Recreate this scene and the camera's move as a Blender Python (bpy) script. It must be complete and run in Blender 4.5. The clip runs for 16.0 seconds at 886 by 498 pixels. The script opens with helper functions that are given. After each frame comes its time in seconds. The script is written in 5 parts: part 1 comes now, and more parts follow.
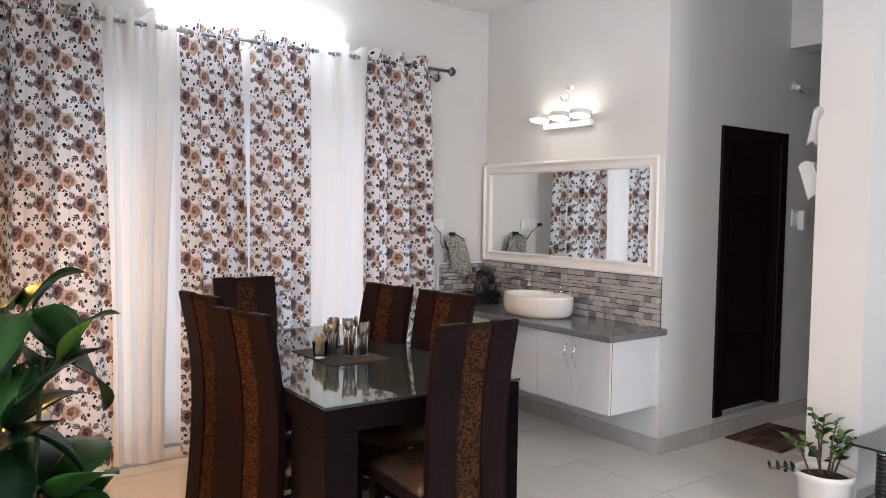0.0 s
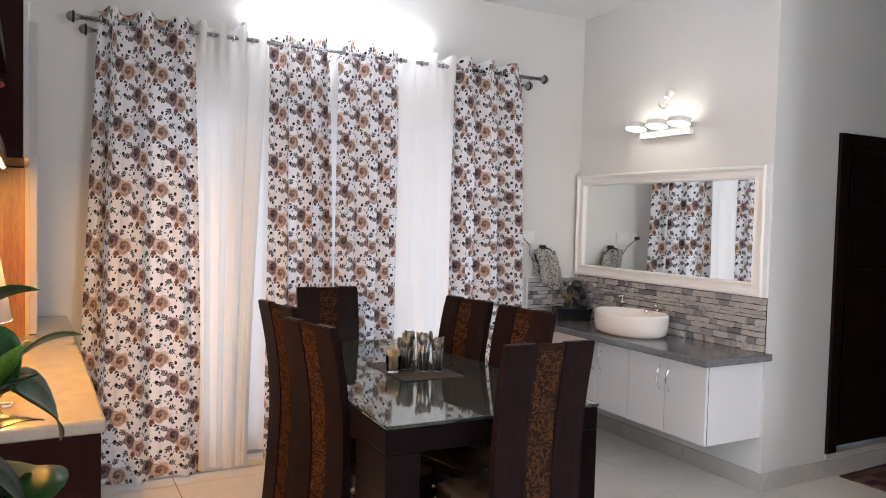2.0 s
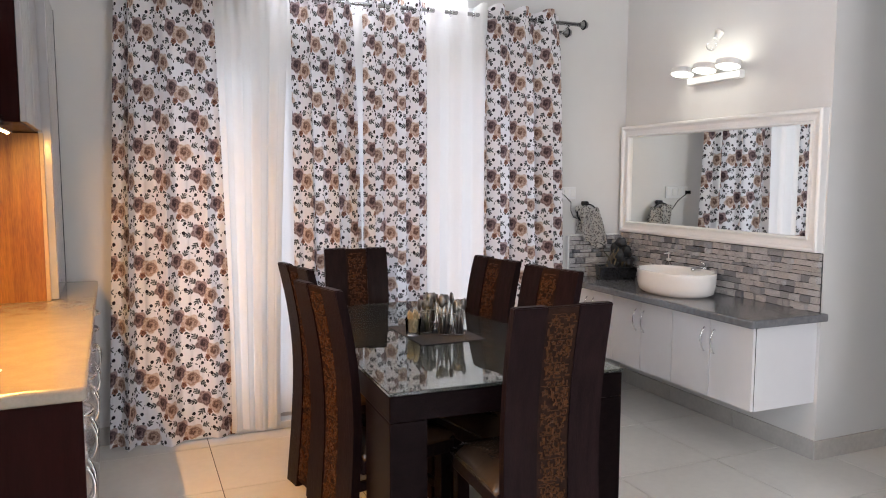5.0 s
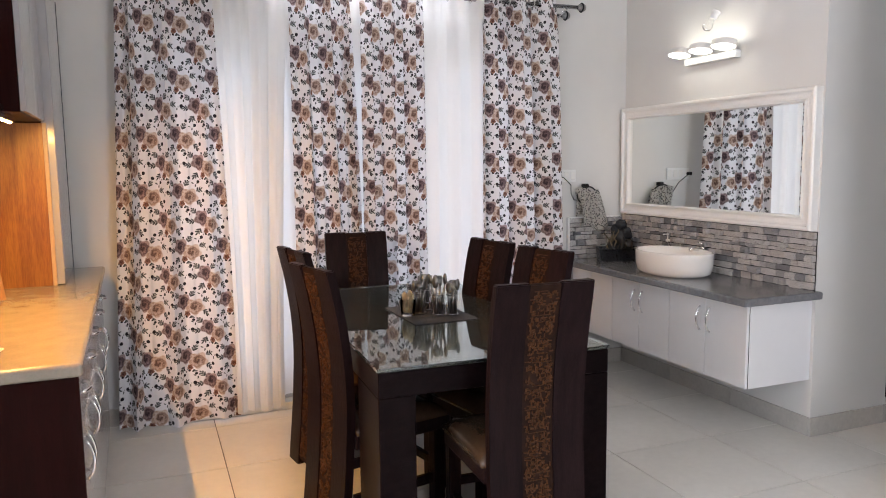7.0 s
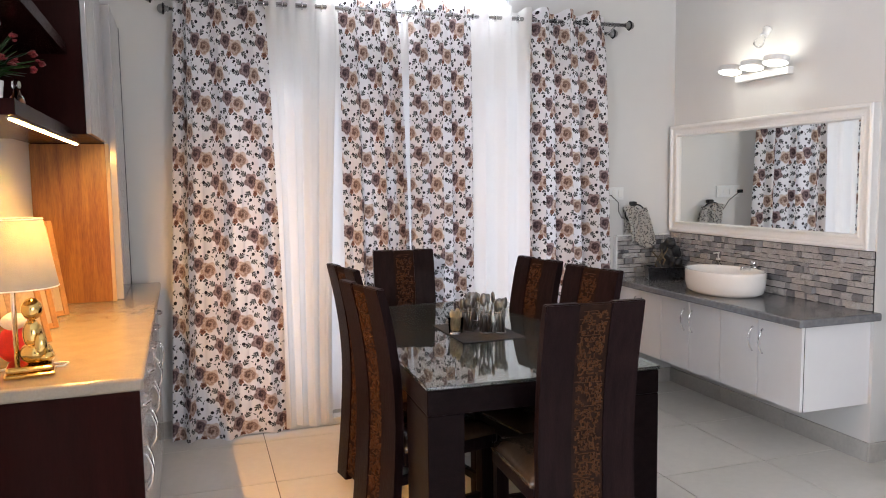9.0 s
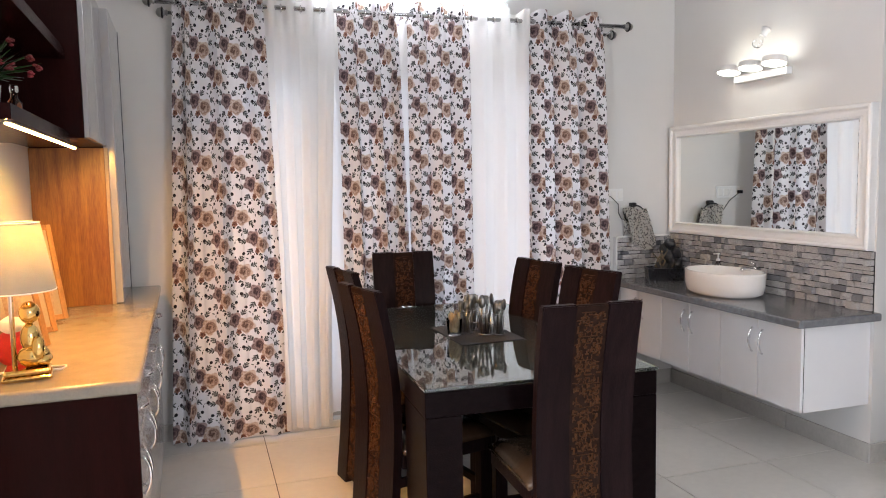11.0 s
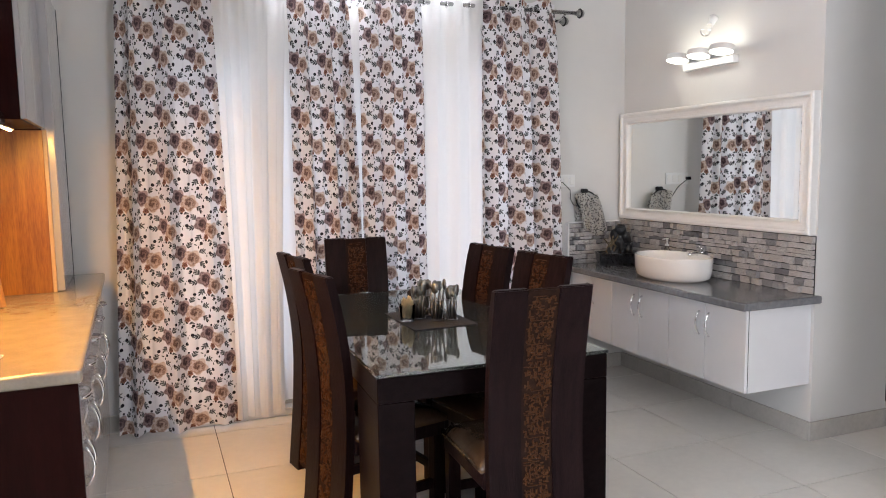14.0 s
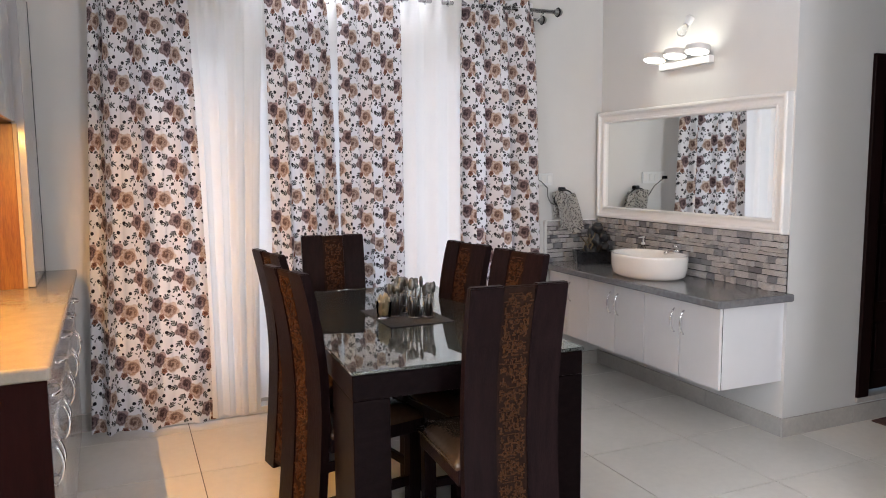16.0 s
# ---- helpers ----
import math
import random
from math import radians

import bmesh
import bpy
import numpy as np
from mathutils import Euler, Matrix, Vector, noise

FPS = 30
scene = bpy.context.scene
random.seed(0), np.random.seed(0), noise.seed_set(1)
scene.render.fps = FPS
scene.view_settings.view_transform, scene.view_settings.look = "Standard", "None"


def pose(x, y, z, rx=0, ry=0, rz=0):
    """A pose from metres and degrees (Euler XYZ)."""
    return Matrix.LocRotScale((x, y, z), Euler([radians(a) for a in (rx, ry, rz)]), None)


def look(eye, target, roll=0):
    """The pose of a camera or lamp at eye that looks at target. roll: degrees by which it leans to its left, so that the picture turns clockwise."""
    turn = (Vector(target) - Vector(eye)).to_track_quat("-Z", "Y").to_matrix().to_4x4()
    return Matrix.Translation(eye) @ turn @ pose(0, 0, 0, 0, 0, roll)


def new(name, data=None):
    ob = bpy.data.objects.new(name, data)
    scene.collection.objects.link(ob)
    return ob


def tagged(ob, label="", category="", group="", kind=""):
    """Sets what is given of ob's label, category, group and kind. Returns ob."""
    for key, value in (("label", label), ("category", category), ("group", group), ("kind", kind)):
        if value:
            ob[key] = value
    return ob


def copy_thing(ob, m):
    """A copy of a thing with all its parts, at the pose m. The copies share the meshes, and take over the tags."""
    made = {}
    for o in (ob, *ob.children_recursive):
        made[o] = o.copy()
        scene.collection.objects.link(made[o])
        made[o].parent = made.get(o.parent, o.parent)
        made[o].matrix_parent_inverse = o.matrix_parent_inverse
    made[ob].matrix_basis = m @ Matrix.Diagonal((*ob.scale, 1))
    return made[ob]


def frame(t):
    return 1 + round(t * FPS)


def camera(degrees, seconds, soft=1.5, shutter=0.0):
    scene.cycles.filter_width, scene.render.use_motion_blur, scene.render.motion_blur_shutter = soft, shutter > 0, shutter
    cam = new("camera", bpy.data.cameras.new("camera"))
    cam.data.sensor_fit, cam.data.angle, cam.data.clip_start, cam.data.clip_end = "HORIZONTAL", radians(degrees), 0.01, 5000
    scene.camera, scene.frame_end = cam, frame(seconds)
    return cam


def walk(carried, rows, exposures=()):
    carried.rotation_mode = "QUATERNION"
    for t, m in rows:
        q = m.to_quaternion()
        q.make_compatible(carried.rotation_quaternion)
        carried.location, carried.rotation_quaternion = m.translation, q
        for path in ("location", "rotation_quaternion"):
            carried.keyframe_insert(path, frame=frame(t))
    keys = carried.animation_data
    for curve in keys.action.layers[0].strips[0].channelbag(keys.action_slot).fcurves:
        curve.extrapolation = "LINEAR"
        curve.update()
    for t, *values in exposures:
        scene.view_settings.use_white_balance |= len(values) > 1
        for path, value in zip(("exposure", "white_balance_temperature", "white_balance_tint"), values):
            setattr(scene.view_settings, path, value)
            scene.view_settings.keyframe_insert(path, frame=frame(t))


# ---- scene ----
cam = camera(62.0, 16.0, 1.0)
PATH = [
    (0, (0.448, 0.429, 1.465), (1.637, 2.033, 1.357), 0.8),
    (0.5, (0.472, 0.487, 1.471), (1.64, 2.107, 1.368), 1.1),
    (1, (0.506, 0.55, 1.459), (1.652, 2.186, 1.365), 1.3),
    (1.5, (0.558, 0.536, 1.465), (1.618, 2.23, 1.382), 1.6),
    (2, (0.629, 0.462, 1.474), (1.574, 2.223, 1.389), 1.4),
    (2.5, (0.663, 0.417, 1.471), (1.554, 2.204, 1.367), 1.2),
    (3, (0.703, 0.423, 1.474), (1.584, 2.214, 1.347), 0.9),
    (3.5, (0.772, 0.501, 1.473), (1.644, 2.296, 1.332), 0.7),
    (4, (0.829, 0.569, 1.468), (1.681, 2.372, 1.313), 0.6),
    (4.5, (0.859, 0.546, 1.465), (1.668, 2.366, 1.29), 0.5),
    (7, (0.955, 0.41, 1.444), (1.691, 2.255, 1.214), -0.7),
    (7.5, (0.957, 0.409, 1.445), (1.713, 2.247, 1.22), -0.7),
    (8, (0.953, 0.406, 1.447), (1.695, 2.251, 1.233), -0.7),
    (8.5, (0.944, 0.401, 1.447), (1.636, 2.266, 1.247), -0.7),
    (9, (0.929, 0.399, 1.456), (1.557, 2.289, 1.271), -0.8),
    (11.5, (0.948, 0.39, 1.454), (1.57, 2.282, 1.275), -1.1),
    (12, (0.946, 0.393, 1.451), (1.595, 2.275, 1.266), -1.1),
    (12.5, (0.953, 0.395, 1.45), (1.625, 2.268, 1.258), -1.0),
    (13, (0.956, 0.396, 1.448), (1.65, 2.261, 1.247), -1.0),
    (13.5, (0.96, 0.395, 1.445), (1.675, 2.251, 1.238), -1.0),
    (14, (0.959, 0.401, 1.446), (1.694, 2.248, 1.23), -0.9),
    (14.5, (0.961, 0.399, 1.444), (1.713, 2.24, 1.225), -0.8),
    (15, (0.964, 0.402, 1.443), (1.731, 2.236, 1.222), -0.7),
    (15.5, (0.963, 0.397, 1.445), (1.74, 2.227, 1.221), -0.5),
    (16, (0.97, 0.4, 1.44), (1.757, 2.226, 1.219), -0.5),
]
walk(cam, [(t, look(eye, target, roll)) for t, eye, target, roll in PATH], [(0.0, 0.27, 6260, 14.5), (16.0, 0.27, 6260, 14.5)])

# ---- world and lights ----
world = bpy.data.worlds.new("world")
scene.world = world
world.use_nodes = True
_wt = world.node_tree
_sky = _wt.nodes.new("ShaderNodeTexSky")
_sky.sky_type, _sky.sun_disc = "NISHITA", False
_sky.sun_elevation, _sky.sun_rotation = radians(38), radians(150)
_wt.links.new(_sky.outputs[0], _wt.nodes["Background"].inputs["Color"])
_wt.nodes["Background"].inputs["Strength"].default_value = 0.09


def area(name, eye, target, sx, sy, power, colour):
    lamp = bpy.data.lights.new(name, "AREA")
    lamp.shape, lamp.size, lamp.size_y, lamp.energy, lamp.color = "RECTANGLE", sx, sy, power, colour
    ob = new(name, lamp)
    ob.matrix_world = look(eye, target)
    return ob


# daylight in the opening behind the curtains; added fill in large unseen living-side openings
area("window_daylight", (2.15, 5.1, 1.15), (2.15, 3.0, 1.15), 2.2, 1.95, 21, (0.88, 0.92, 1.0))
area("west_fill", (-2.55, -0.05, 1.62), (0.0, 0.6, 0.75), 2.7, 1.8, 192, (0.895, 0.945, 1.0))
area("south_fill", (2.9, -3.05, 1.4), (2.9, 0.0, 1.0), 1.4, 1.4, 72, (0.96, 0.97, 1.0))


# ---- materials ----
def nodes_of(name):
    m = bpy.data.materials.new(name)
    m.use_nodes = True
    nt = m.node_tree
    return m, nt, nt.nodes["Principled BSDF"]


def surface(name, colour, rough=0.5, metal=0.0, vary=0.08, scale=6.0, bump=0.0, bump_scale=60.0, coat=0.0, stretch=(1, 1, 1), second=None, random_tone=0.0, spec=0.5):
    """A procedural surface: two scales of tone, roughness that varies, and fine relief."""
    m, nt, b = nodes_of(name)
    N, L = nt.nodes.new, nt.links.new
    tc, mp = N("ShaderNodeTexCoord"), N("ShaderNodeMapping")
    mp.inputs["Scale"].default_value = stretch
    oi, add = N("ShaderNodeObjectInfo"), N("ShaderNodeVectorMath")
    sc = N("ShaderNodeVectorMath")
    sc.operation = "SCALE"
    sc.inputs[0].default_value = (7.3, 3.1, 5.7)
    L(oi.outputs["Random"], sc.inputs["Scale"])
    L(tc.outputs["Object"], add.inputs[0])
    L(sc.outputs[0], add.inputs[1])
    L(add.outputs[0], mp.inputs["Vector"])
    n1, n2 = N("ShaderNodeTexNoise"), N("ShaderNodeTexNoise")
    n1.inputs["Scale"].default_value, n1.inputs["Detail"].default_value = scale, 5
    n2.inputs["Scale"].default_value, n2.inputs["Detail"].default_value = scale * 9, 4
    L(mp.outputs[0], n1.inputs["Vector"])
    L(mp.outputs[0], n2.inputs["Vector"])
    mixf = N("ShaderNodeMath")
    mixf.operation = "MULTIPLY_ADD"
    mixf.inputs[1].default_value = 0.4
    L(n2.outputs[0], mixf.inputs[0])
    half = N("ShaderNodeMath")
    half.operation = "MULTIPLY"
    half.inputs[1].default_value = 0.6
    L(n1.outputs[0], half.inputs[0])
    L(half.outputs[0], mixf.inputs[2])
    ramp = N("ShaderNodeValToRGB")
    dark = second or tuple(c * (1 - 2.2 * vary) for c in colour)
    light = colour if second else tuple(min(1, c * (1 + 1.2 * vary)) for c in colour)
    ramp.color_ramp.elements[0].position, ramp.color_ramp.elements[1].position = 0.32, 0.68
    ramp.color_ramp.elements[0].color, ramp.color_ramp.elements[1].color = (*dark, 1), (*light, 1)
    L(mixf.outputs[0], ramp.inputs[0])
    out = ramp.outputs[0]
    if random_tone:
        hsv, mr = N("ShaderNodeHueSaturation"), N("ShaderNodeMapRange")
        mr.inputs["To Min"].default_value, mr.inputs["To Max"].default_value = 1 - random_tone, 1 + random_tone
        L(oi.outputs["Random"], mr.inputs[0])
        L(mr.outputs[0], hsv.inputs["Value"])
        L(out, hsv.inputs["Color"])
        out = hsv.outputs[0]
    L(out, b.inputs["Base Color"])
    rr = N("ShaderNodeMapRange")
    rr.inputs["To Min"].default_value, rr.inputs["To Max"].default_value = max(0.02, rough * 0.8), min(1, rough * 1.2)
    L(n2.outputs[0], rr.inputs[0])
    L(rr.outputs[0], b.inputs["Roughness"])
    b.inputs["Metallic"].default_value = metal
    b.inputs["Specular IOR Level"].default_value = spec
    b.inputs["Coat Weight"].default_value, b.inputs["Coat Roughness"].default_value = coat, 0.08
    if bump:
        bp, n3 = N("ShaderNodeBump"), N("ShaderNodeTexNoise")
        n3.inputs["Scale"].default_value, n3.inputs["Detail"].default_value = bump_scale, 4
        L(mp.outputs[0], n3.inputs["Vector"])
        bp.inputs["Strength"].default_value, bp.inputs["Distance"].default_value = bump, 0.004
        L(n3.outputs[0], bp.inputs["Height"])
        L(bp.outputs[0], b.inputs["Normal"])
    return m


def glow(name, colour, strength):
    m, nt, b = nodes_of(name)
    b.inputs["Base Color"].default_value = (*colour, 1)
    b.inputs["Emission Color"].default_value = (*colour, 1)
    b.inputs["Emission Strength"].default_value = strength
    return m


def clear(name, colour=(1, 1, 1), rough=0.0, ior=1.45):
    m, nt, b = nodes_of(name)
    b.inputs["Base Color"].default_value = (*colour, 1)
    b.inputs["Transmission Weight"].default_value, b.inputs["Roughness"].default_value, b.inputs["IOR"].default_value = 1.0, rough, ior
    return m


M = {}
M["wall"] = surface("wall_paint", (0.67, 0.662, 0.640), 0.6, vary=0.012, scale=1.2, bump=0.06, bump_scale=220)
M["ceiling"] = surface("ceiling_paint", (0.80, 0.80, 0.79), 0.7, vary=0.01, scale=1.0, bump=0.05, bump_scale=200)
M["tile"] = surface("vitrified_tile", (0.81, 0.775, 0.715), 0.13, vary=0.03, scale=3.0, random_tone=0.025, spec=0.5)
M["grout"] = surface("grout", (0.12, 0.112, 0.100), 0.9, vary=0.15, scale=20)
M["skirting"] = surface("skirting_tile", (0.52, 0.49, 0.45), 0.25, vary=0.06, scale=5, random_tone=0.05)
M["dark_wood"] = surface("dark_stained_wood", (0.0190, 0.0098, 0.0104), 0.34, spec=0.055, vary=0.0, scale=7, second=(0.0065, 0.0036, 0.0044), stretch=(8, 8, 0.7), bump=0.18, bump_scale=30, random_tone=0.15)
M["table_wood"] = surface("dark_table_wood", (0.0088, 0.0048, 0.0052), 0.30, spec=0.03, scale=6, second=(0.0030, 0.0018, 0.0022), stretch=(5, 0.6, 8), bump=0.22, bump_scale=26)
M["carved"] = surface("carved_bronze_wood", (0.100, 0.040, 0.014), 0.50, spec=0.12, scale=30, second=(0.050, 0.019, 0.008), bump=0.4, bump_scale=140)
M["carved_base"] = surface("carved_ground", (0.024, 0.0110, 0.0075), 0.6, spec=0.08, vary=0.25, scale=40)
M["leather"] = surface("brown_leatherette", (0.075, 0.044, 0.026), 0.24, vary=0.10, scale=8, bump=0.06, bump_scale=180)
M["granite"] = surface("grey_granite", (0.225, 0.228, 0.24), 0.2, scale=40, second=(0.135, 0.137, 0.145), coat=0.3)
M["white_laminate"] = surface("white_gloss_laminate", (0.80, 0.80, 0.81), 0.14, vary=0.01, scale=2, coat=0.5)
M["grey_laminate"] = surface("grey_gloss_laminate", (0.37, 0.36, 0.365), 0.18, vary=0.03, scale=3, coat=0.5)
M["marble_laminate"] = surface("marbled_gloss_laminate", (0.62, 0.61, 0.61), 0.16, scale=9, second=(0.30, 0.29, 0.29), coat=0.5)
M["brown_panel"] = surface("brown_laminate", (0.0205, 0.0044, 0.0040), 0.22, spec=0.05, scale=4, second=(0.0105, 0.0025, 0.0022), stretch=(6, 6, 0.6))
M["veneer"] = surface("teak_veneer", (0.36, 0.150, 0.020), 0.36, scale=5, second=(0.15, 0.044, 0.006), stretch=(9, 9, 0.6), bump=0.06, bump_scale=60)
M["edge_band"] = surface("beige_edge_band", (0.48, 0.34, 0.19), 0.4, vary=0.04)
M["counter"] = surface("beige_quartz", (0.28, 0.250, 0.205), 0.19, vary=0.06, scale=14, coat=0.12)
M["chrome"] = surface("chrome", (0.75, 0.75, 0.76), 0.12, metal=1.0, vary=0.02)
M["steel"] = surface("brushed_steel", (0.30, 0.295, 0.29), 0.3, metal=1.0, vary=0.06)
M["rod_steel"] = surface("polished_rod_steel", (0.46, 0.46, 0.47), 0.18, metal=1.0, vary=0.04)
M["black_metal"] = surface("black_metal", (0.02, 0.02, 0.022), 0.35, metal=0.6, vary=0.1)
M["gold"] = surface("polished_gold", (0.80, 0.56, 0.20), 0.14, metal=1.0, vary=0.06)
M["ceramic"] = surface("white_ceramic", (0.84, 0.83, 0.80), 0.08, vary=0.01, coat=0.6)
M["frame_white"] = surface("cream_moulding", (0.80, 0.79, 0.765), 0.3, vary=0.02, scale=8)
M["plastic_white"] = surface("white_plastic", (0.78, 0.78, 0.77), 0.35, vary=0.02)
M["door_wood"] = surface("dark_door_wood", (0.012, 0.004, 0.004), 0.4, spec=0.08, scale=5, second=(0.006, 0.0025, 0.0025), stretch=(8, 8, 0.6), bump=0.1, bump_scale=40)
M["stone"] = surface("ledge_stone", (0.90, 0.875, 0.85), 0.75, scale=30, second=(0.34, 0.335, 0.34), bump=1.0, bump_scale=55)
M["stone_back"] = surface("stone_joint", (0.04, 0.04, 0.04), 0.95, vary=0.2, scale=30)
_nt = M["stone"].node_tree
_b = _nt.nodes["Principled BSDF"]
_old = _b.inputs["Base Color"].links[0].from_socket
_oi, _rp, _mx = _nt.nodes.new("ShaderNodeObjectInfo"), _nt.nodes.new("ShaderNodeValToRGB"), _nt.nodes.new("ShaderNodeMix")
for _k, (_p, _c) in enumerate(((0.0, (0.34, 0.35, 0.38)), (0.25, (0.66, 0.665, 0.69)), (0.5, (1.0, 0.99, 0.99)), (0.75, (0.88, 0.84, 0.81)), (1.0, (1.0, 0.99, 0.98)))):
    _e = _rp.color_ramp.elements[0] if _k == 0 else _rp.color_ramp.elements[-1] if _k == 4 else _rp.color_ramp.elements.new(_p)
    _e.position, _e.color = _p, (*_c, 1)
_mx.data_type, _mx.blend_type = "RGBA", "MULTIPLY"
_mx.inputs[0].default_value = 1.0
_nt.links.new(_oi.outputs["Random"], _rp.inputs[0])
_nt.links.new(_old, _mx.inputs[6])
_nt.links.new(_rp.outputs[0], _mx.inputs[7])
_nt.links.new(_mx.outputs[2], _b.inputs["Base Color"])
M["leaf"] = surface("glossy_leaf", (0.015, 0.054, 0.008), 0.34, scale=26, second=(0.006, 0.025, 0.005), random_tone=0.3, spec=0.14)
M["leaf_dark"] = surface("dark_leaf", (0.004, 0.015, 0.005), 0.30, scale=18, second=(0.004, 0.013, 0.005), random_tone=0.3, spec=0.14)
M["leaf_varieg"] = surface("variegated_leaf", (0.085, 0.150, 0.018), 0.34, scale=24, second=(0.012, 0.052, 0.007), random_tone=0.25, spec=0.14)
M["leaf_light"] = surface("fresh_leaf", (0.135, 0.235, 0.065), 0.38, scale=20, second=(0.045, 0.11, 0.022), random_tone=0.25, spec=0.3)
M["clear_thin"] = clear("thin_clear_glass", (0.97, 0.98, 0.98), 0.0, 1.12)
M["stem"] = surface("green_stem", (0.022, 0.060, 0.014), 0.5, vary=0.2, scale=20)
M["stem_brown"] = surface("brown_stem", (0.10, 0.06, 0.035), 0.7, vary=0.2, scale=20)
M["soil"] = surface("soil", (0.045, 0.026, 0.018), 0.95, vary=0.4, scale=40, bump=1.0, bump_scale=120)
M["pot_white"] = surface("white_pot_plastic", (0.74, 0.72, 0.68), 0.3, vary=0.03, scale=6)
M["black_ceramic"] = surface("black_ceramic", (0.008, 0.009, 0.013), 0.28, vary=0.05, scale=12)
M["dark_rock"] = surface("dark_resin_rock", (0.016, 0.017, 0.020), 0.4, vary=0.35, scale=30, bump=0.8, bump_scale=80)
M["driftwood"] = surface("pale_driftwood", (0.17, 0.13, 0.075), 0.7, vary=0.3, scale=30)
M["placemat"] = surface("woven_placemat", (0.050, 0.049, 0.053), 0.6, vary=0.3, scale=60, stretch=(1, 20, 1), bump=0.6, bump_scale=80)
M["napkin"] = surface("cream_paper", (0.78, 0.68, 0.48), 0.8, vary=0.08, scale=20, bump=0.3, bump_scale=90)
M["dark_glass"] = surface("black_glass", (0.008, 0.010, 0.012), 0.05, vary=0.05, coat=0.6)
M["black_gloss"] = surface("black_gloss", (0.012, 0.012, 0.014), 0.15, vary=0.1)
M["shade"] = surface("cream_linen_shade", (0.30, 0.285, 0.26), 0.85, vary=0.03, scale=30, bump=0.2, bump_scale=300)
M["red"] = surface("red_felt", (0.55, 0.022, 0.02), 0.7, vary=0.15, scale=30)
M["petal"] = surface("red_petal", (0.20, 0.007, 0.012), 0.6, vary=0.3, scale=40, random_tone=0.3)
M["amber"] = clear("amber_glass", (0.80, 0.20, 0.04), 0.05)
M["clear"] = clear("clear_glass", (0.97, 0.98, 0.98), 0.0)
M["table_glass"] = clear("table_glass", (0.80, 0.93, 0.88), 0.0, 1.52)
_nt = M["table_glass"].node_tree
_out = _nt.nodes["Material Output"]
_src = _out.inputs["Surface"].links[0].from_socket
_df, _ms = _nt.nodes.new("ShaderNodeBsdfDiffuse"), _nt.nodes.new("ShaderNodeMixShader")
_df.inputs["Color"].default_value = (0.62, 0.68, 0.66, 1)
_ms.inputs[0].default_value = 0.030
_nt.links.new(_src, _ms.inputs[1])
_nt.links.new(_df.outputs[0], _ms.inputs[2])
_nt.links.new(_ms.outputs[0], _out.inputs["Surface"])
M["mount"] = surface("aged_mount_board", (0.36, 0.29, 0.20), 0.8, vary=0.08, scale=20)
M["paper_frame"] = surface("ochre_wood_frame", (0.34, 0.17, 0.05), 0.5, vary=0.15, scale=14)
M["print"] = surface("faded_print", (0.45, 0.36, 0.25), 0.5, scale=9, second=(0.20, 0.12, 0.07))
M["outside"] = surface("pale_plaster", (0.55, 0.54, 0.52), 0.9, vary=0.05, scale=1)
M["mirror"] = surface("mirror_silver", (0.90, 0.92, 0.91), 0.0, metal=1.0, vary=0.0)
M["mirror"].node_tree.nodes["Principled BSDF"].inputs["Roughness"].default_value = 0.0
for _l in list(M["mirror"].node_tree.links):
    if _l.to_socket.name == "Roughness":
        M["mirror"].node_tree.links.remove(_l)
M["led_white"] = glow("white_led", (1.0, 0.975, 0.83), 6.6)
M["tube"] = glow("tube_light", (0.92, 0.96, 1.0), 42.0)
M["led_warm"] = glow("warm_led", (1.0, 0.475, 0.090), 960.0)
M["spot"] = glow("spot_led", (1.0, 0.93, 0.85), 14.0)


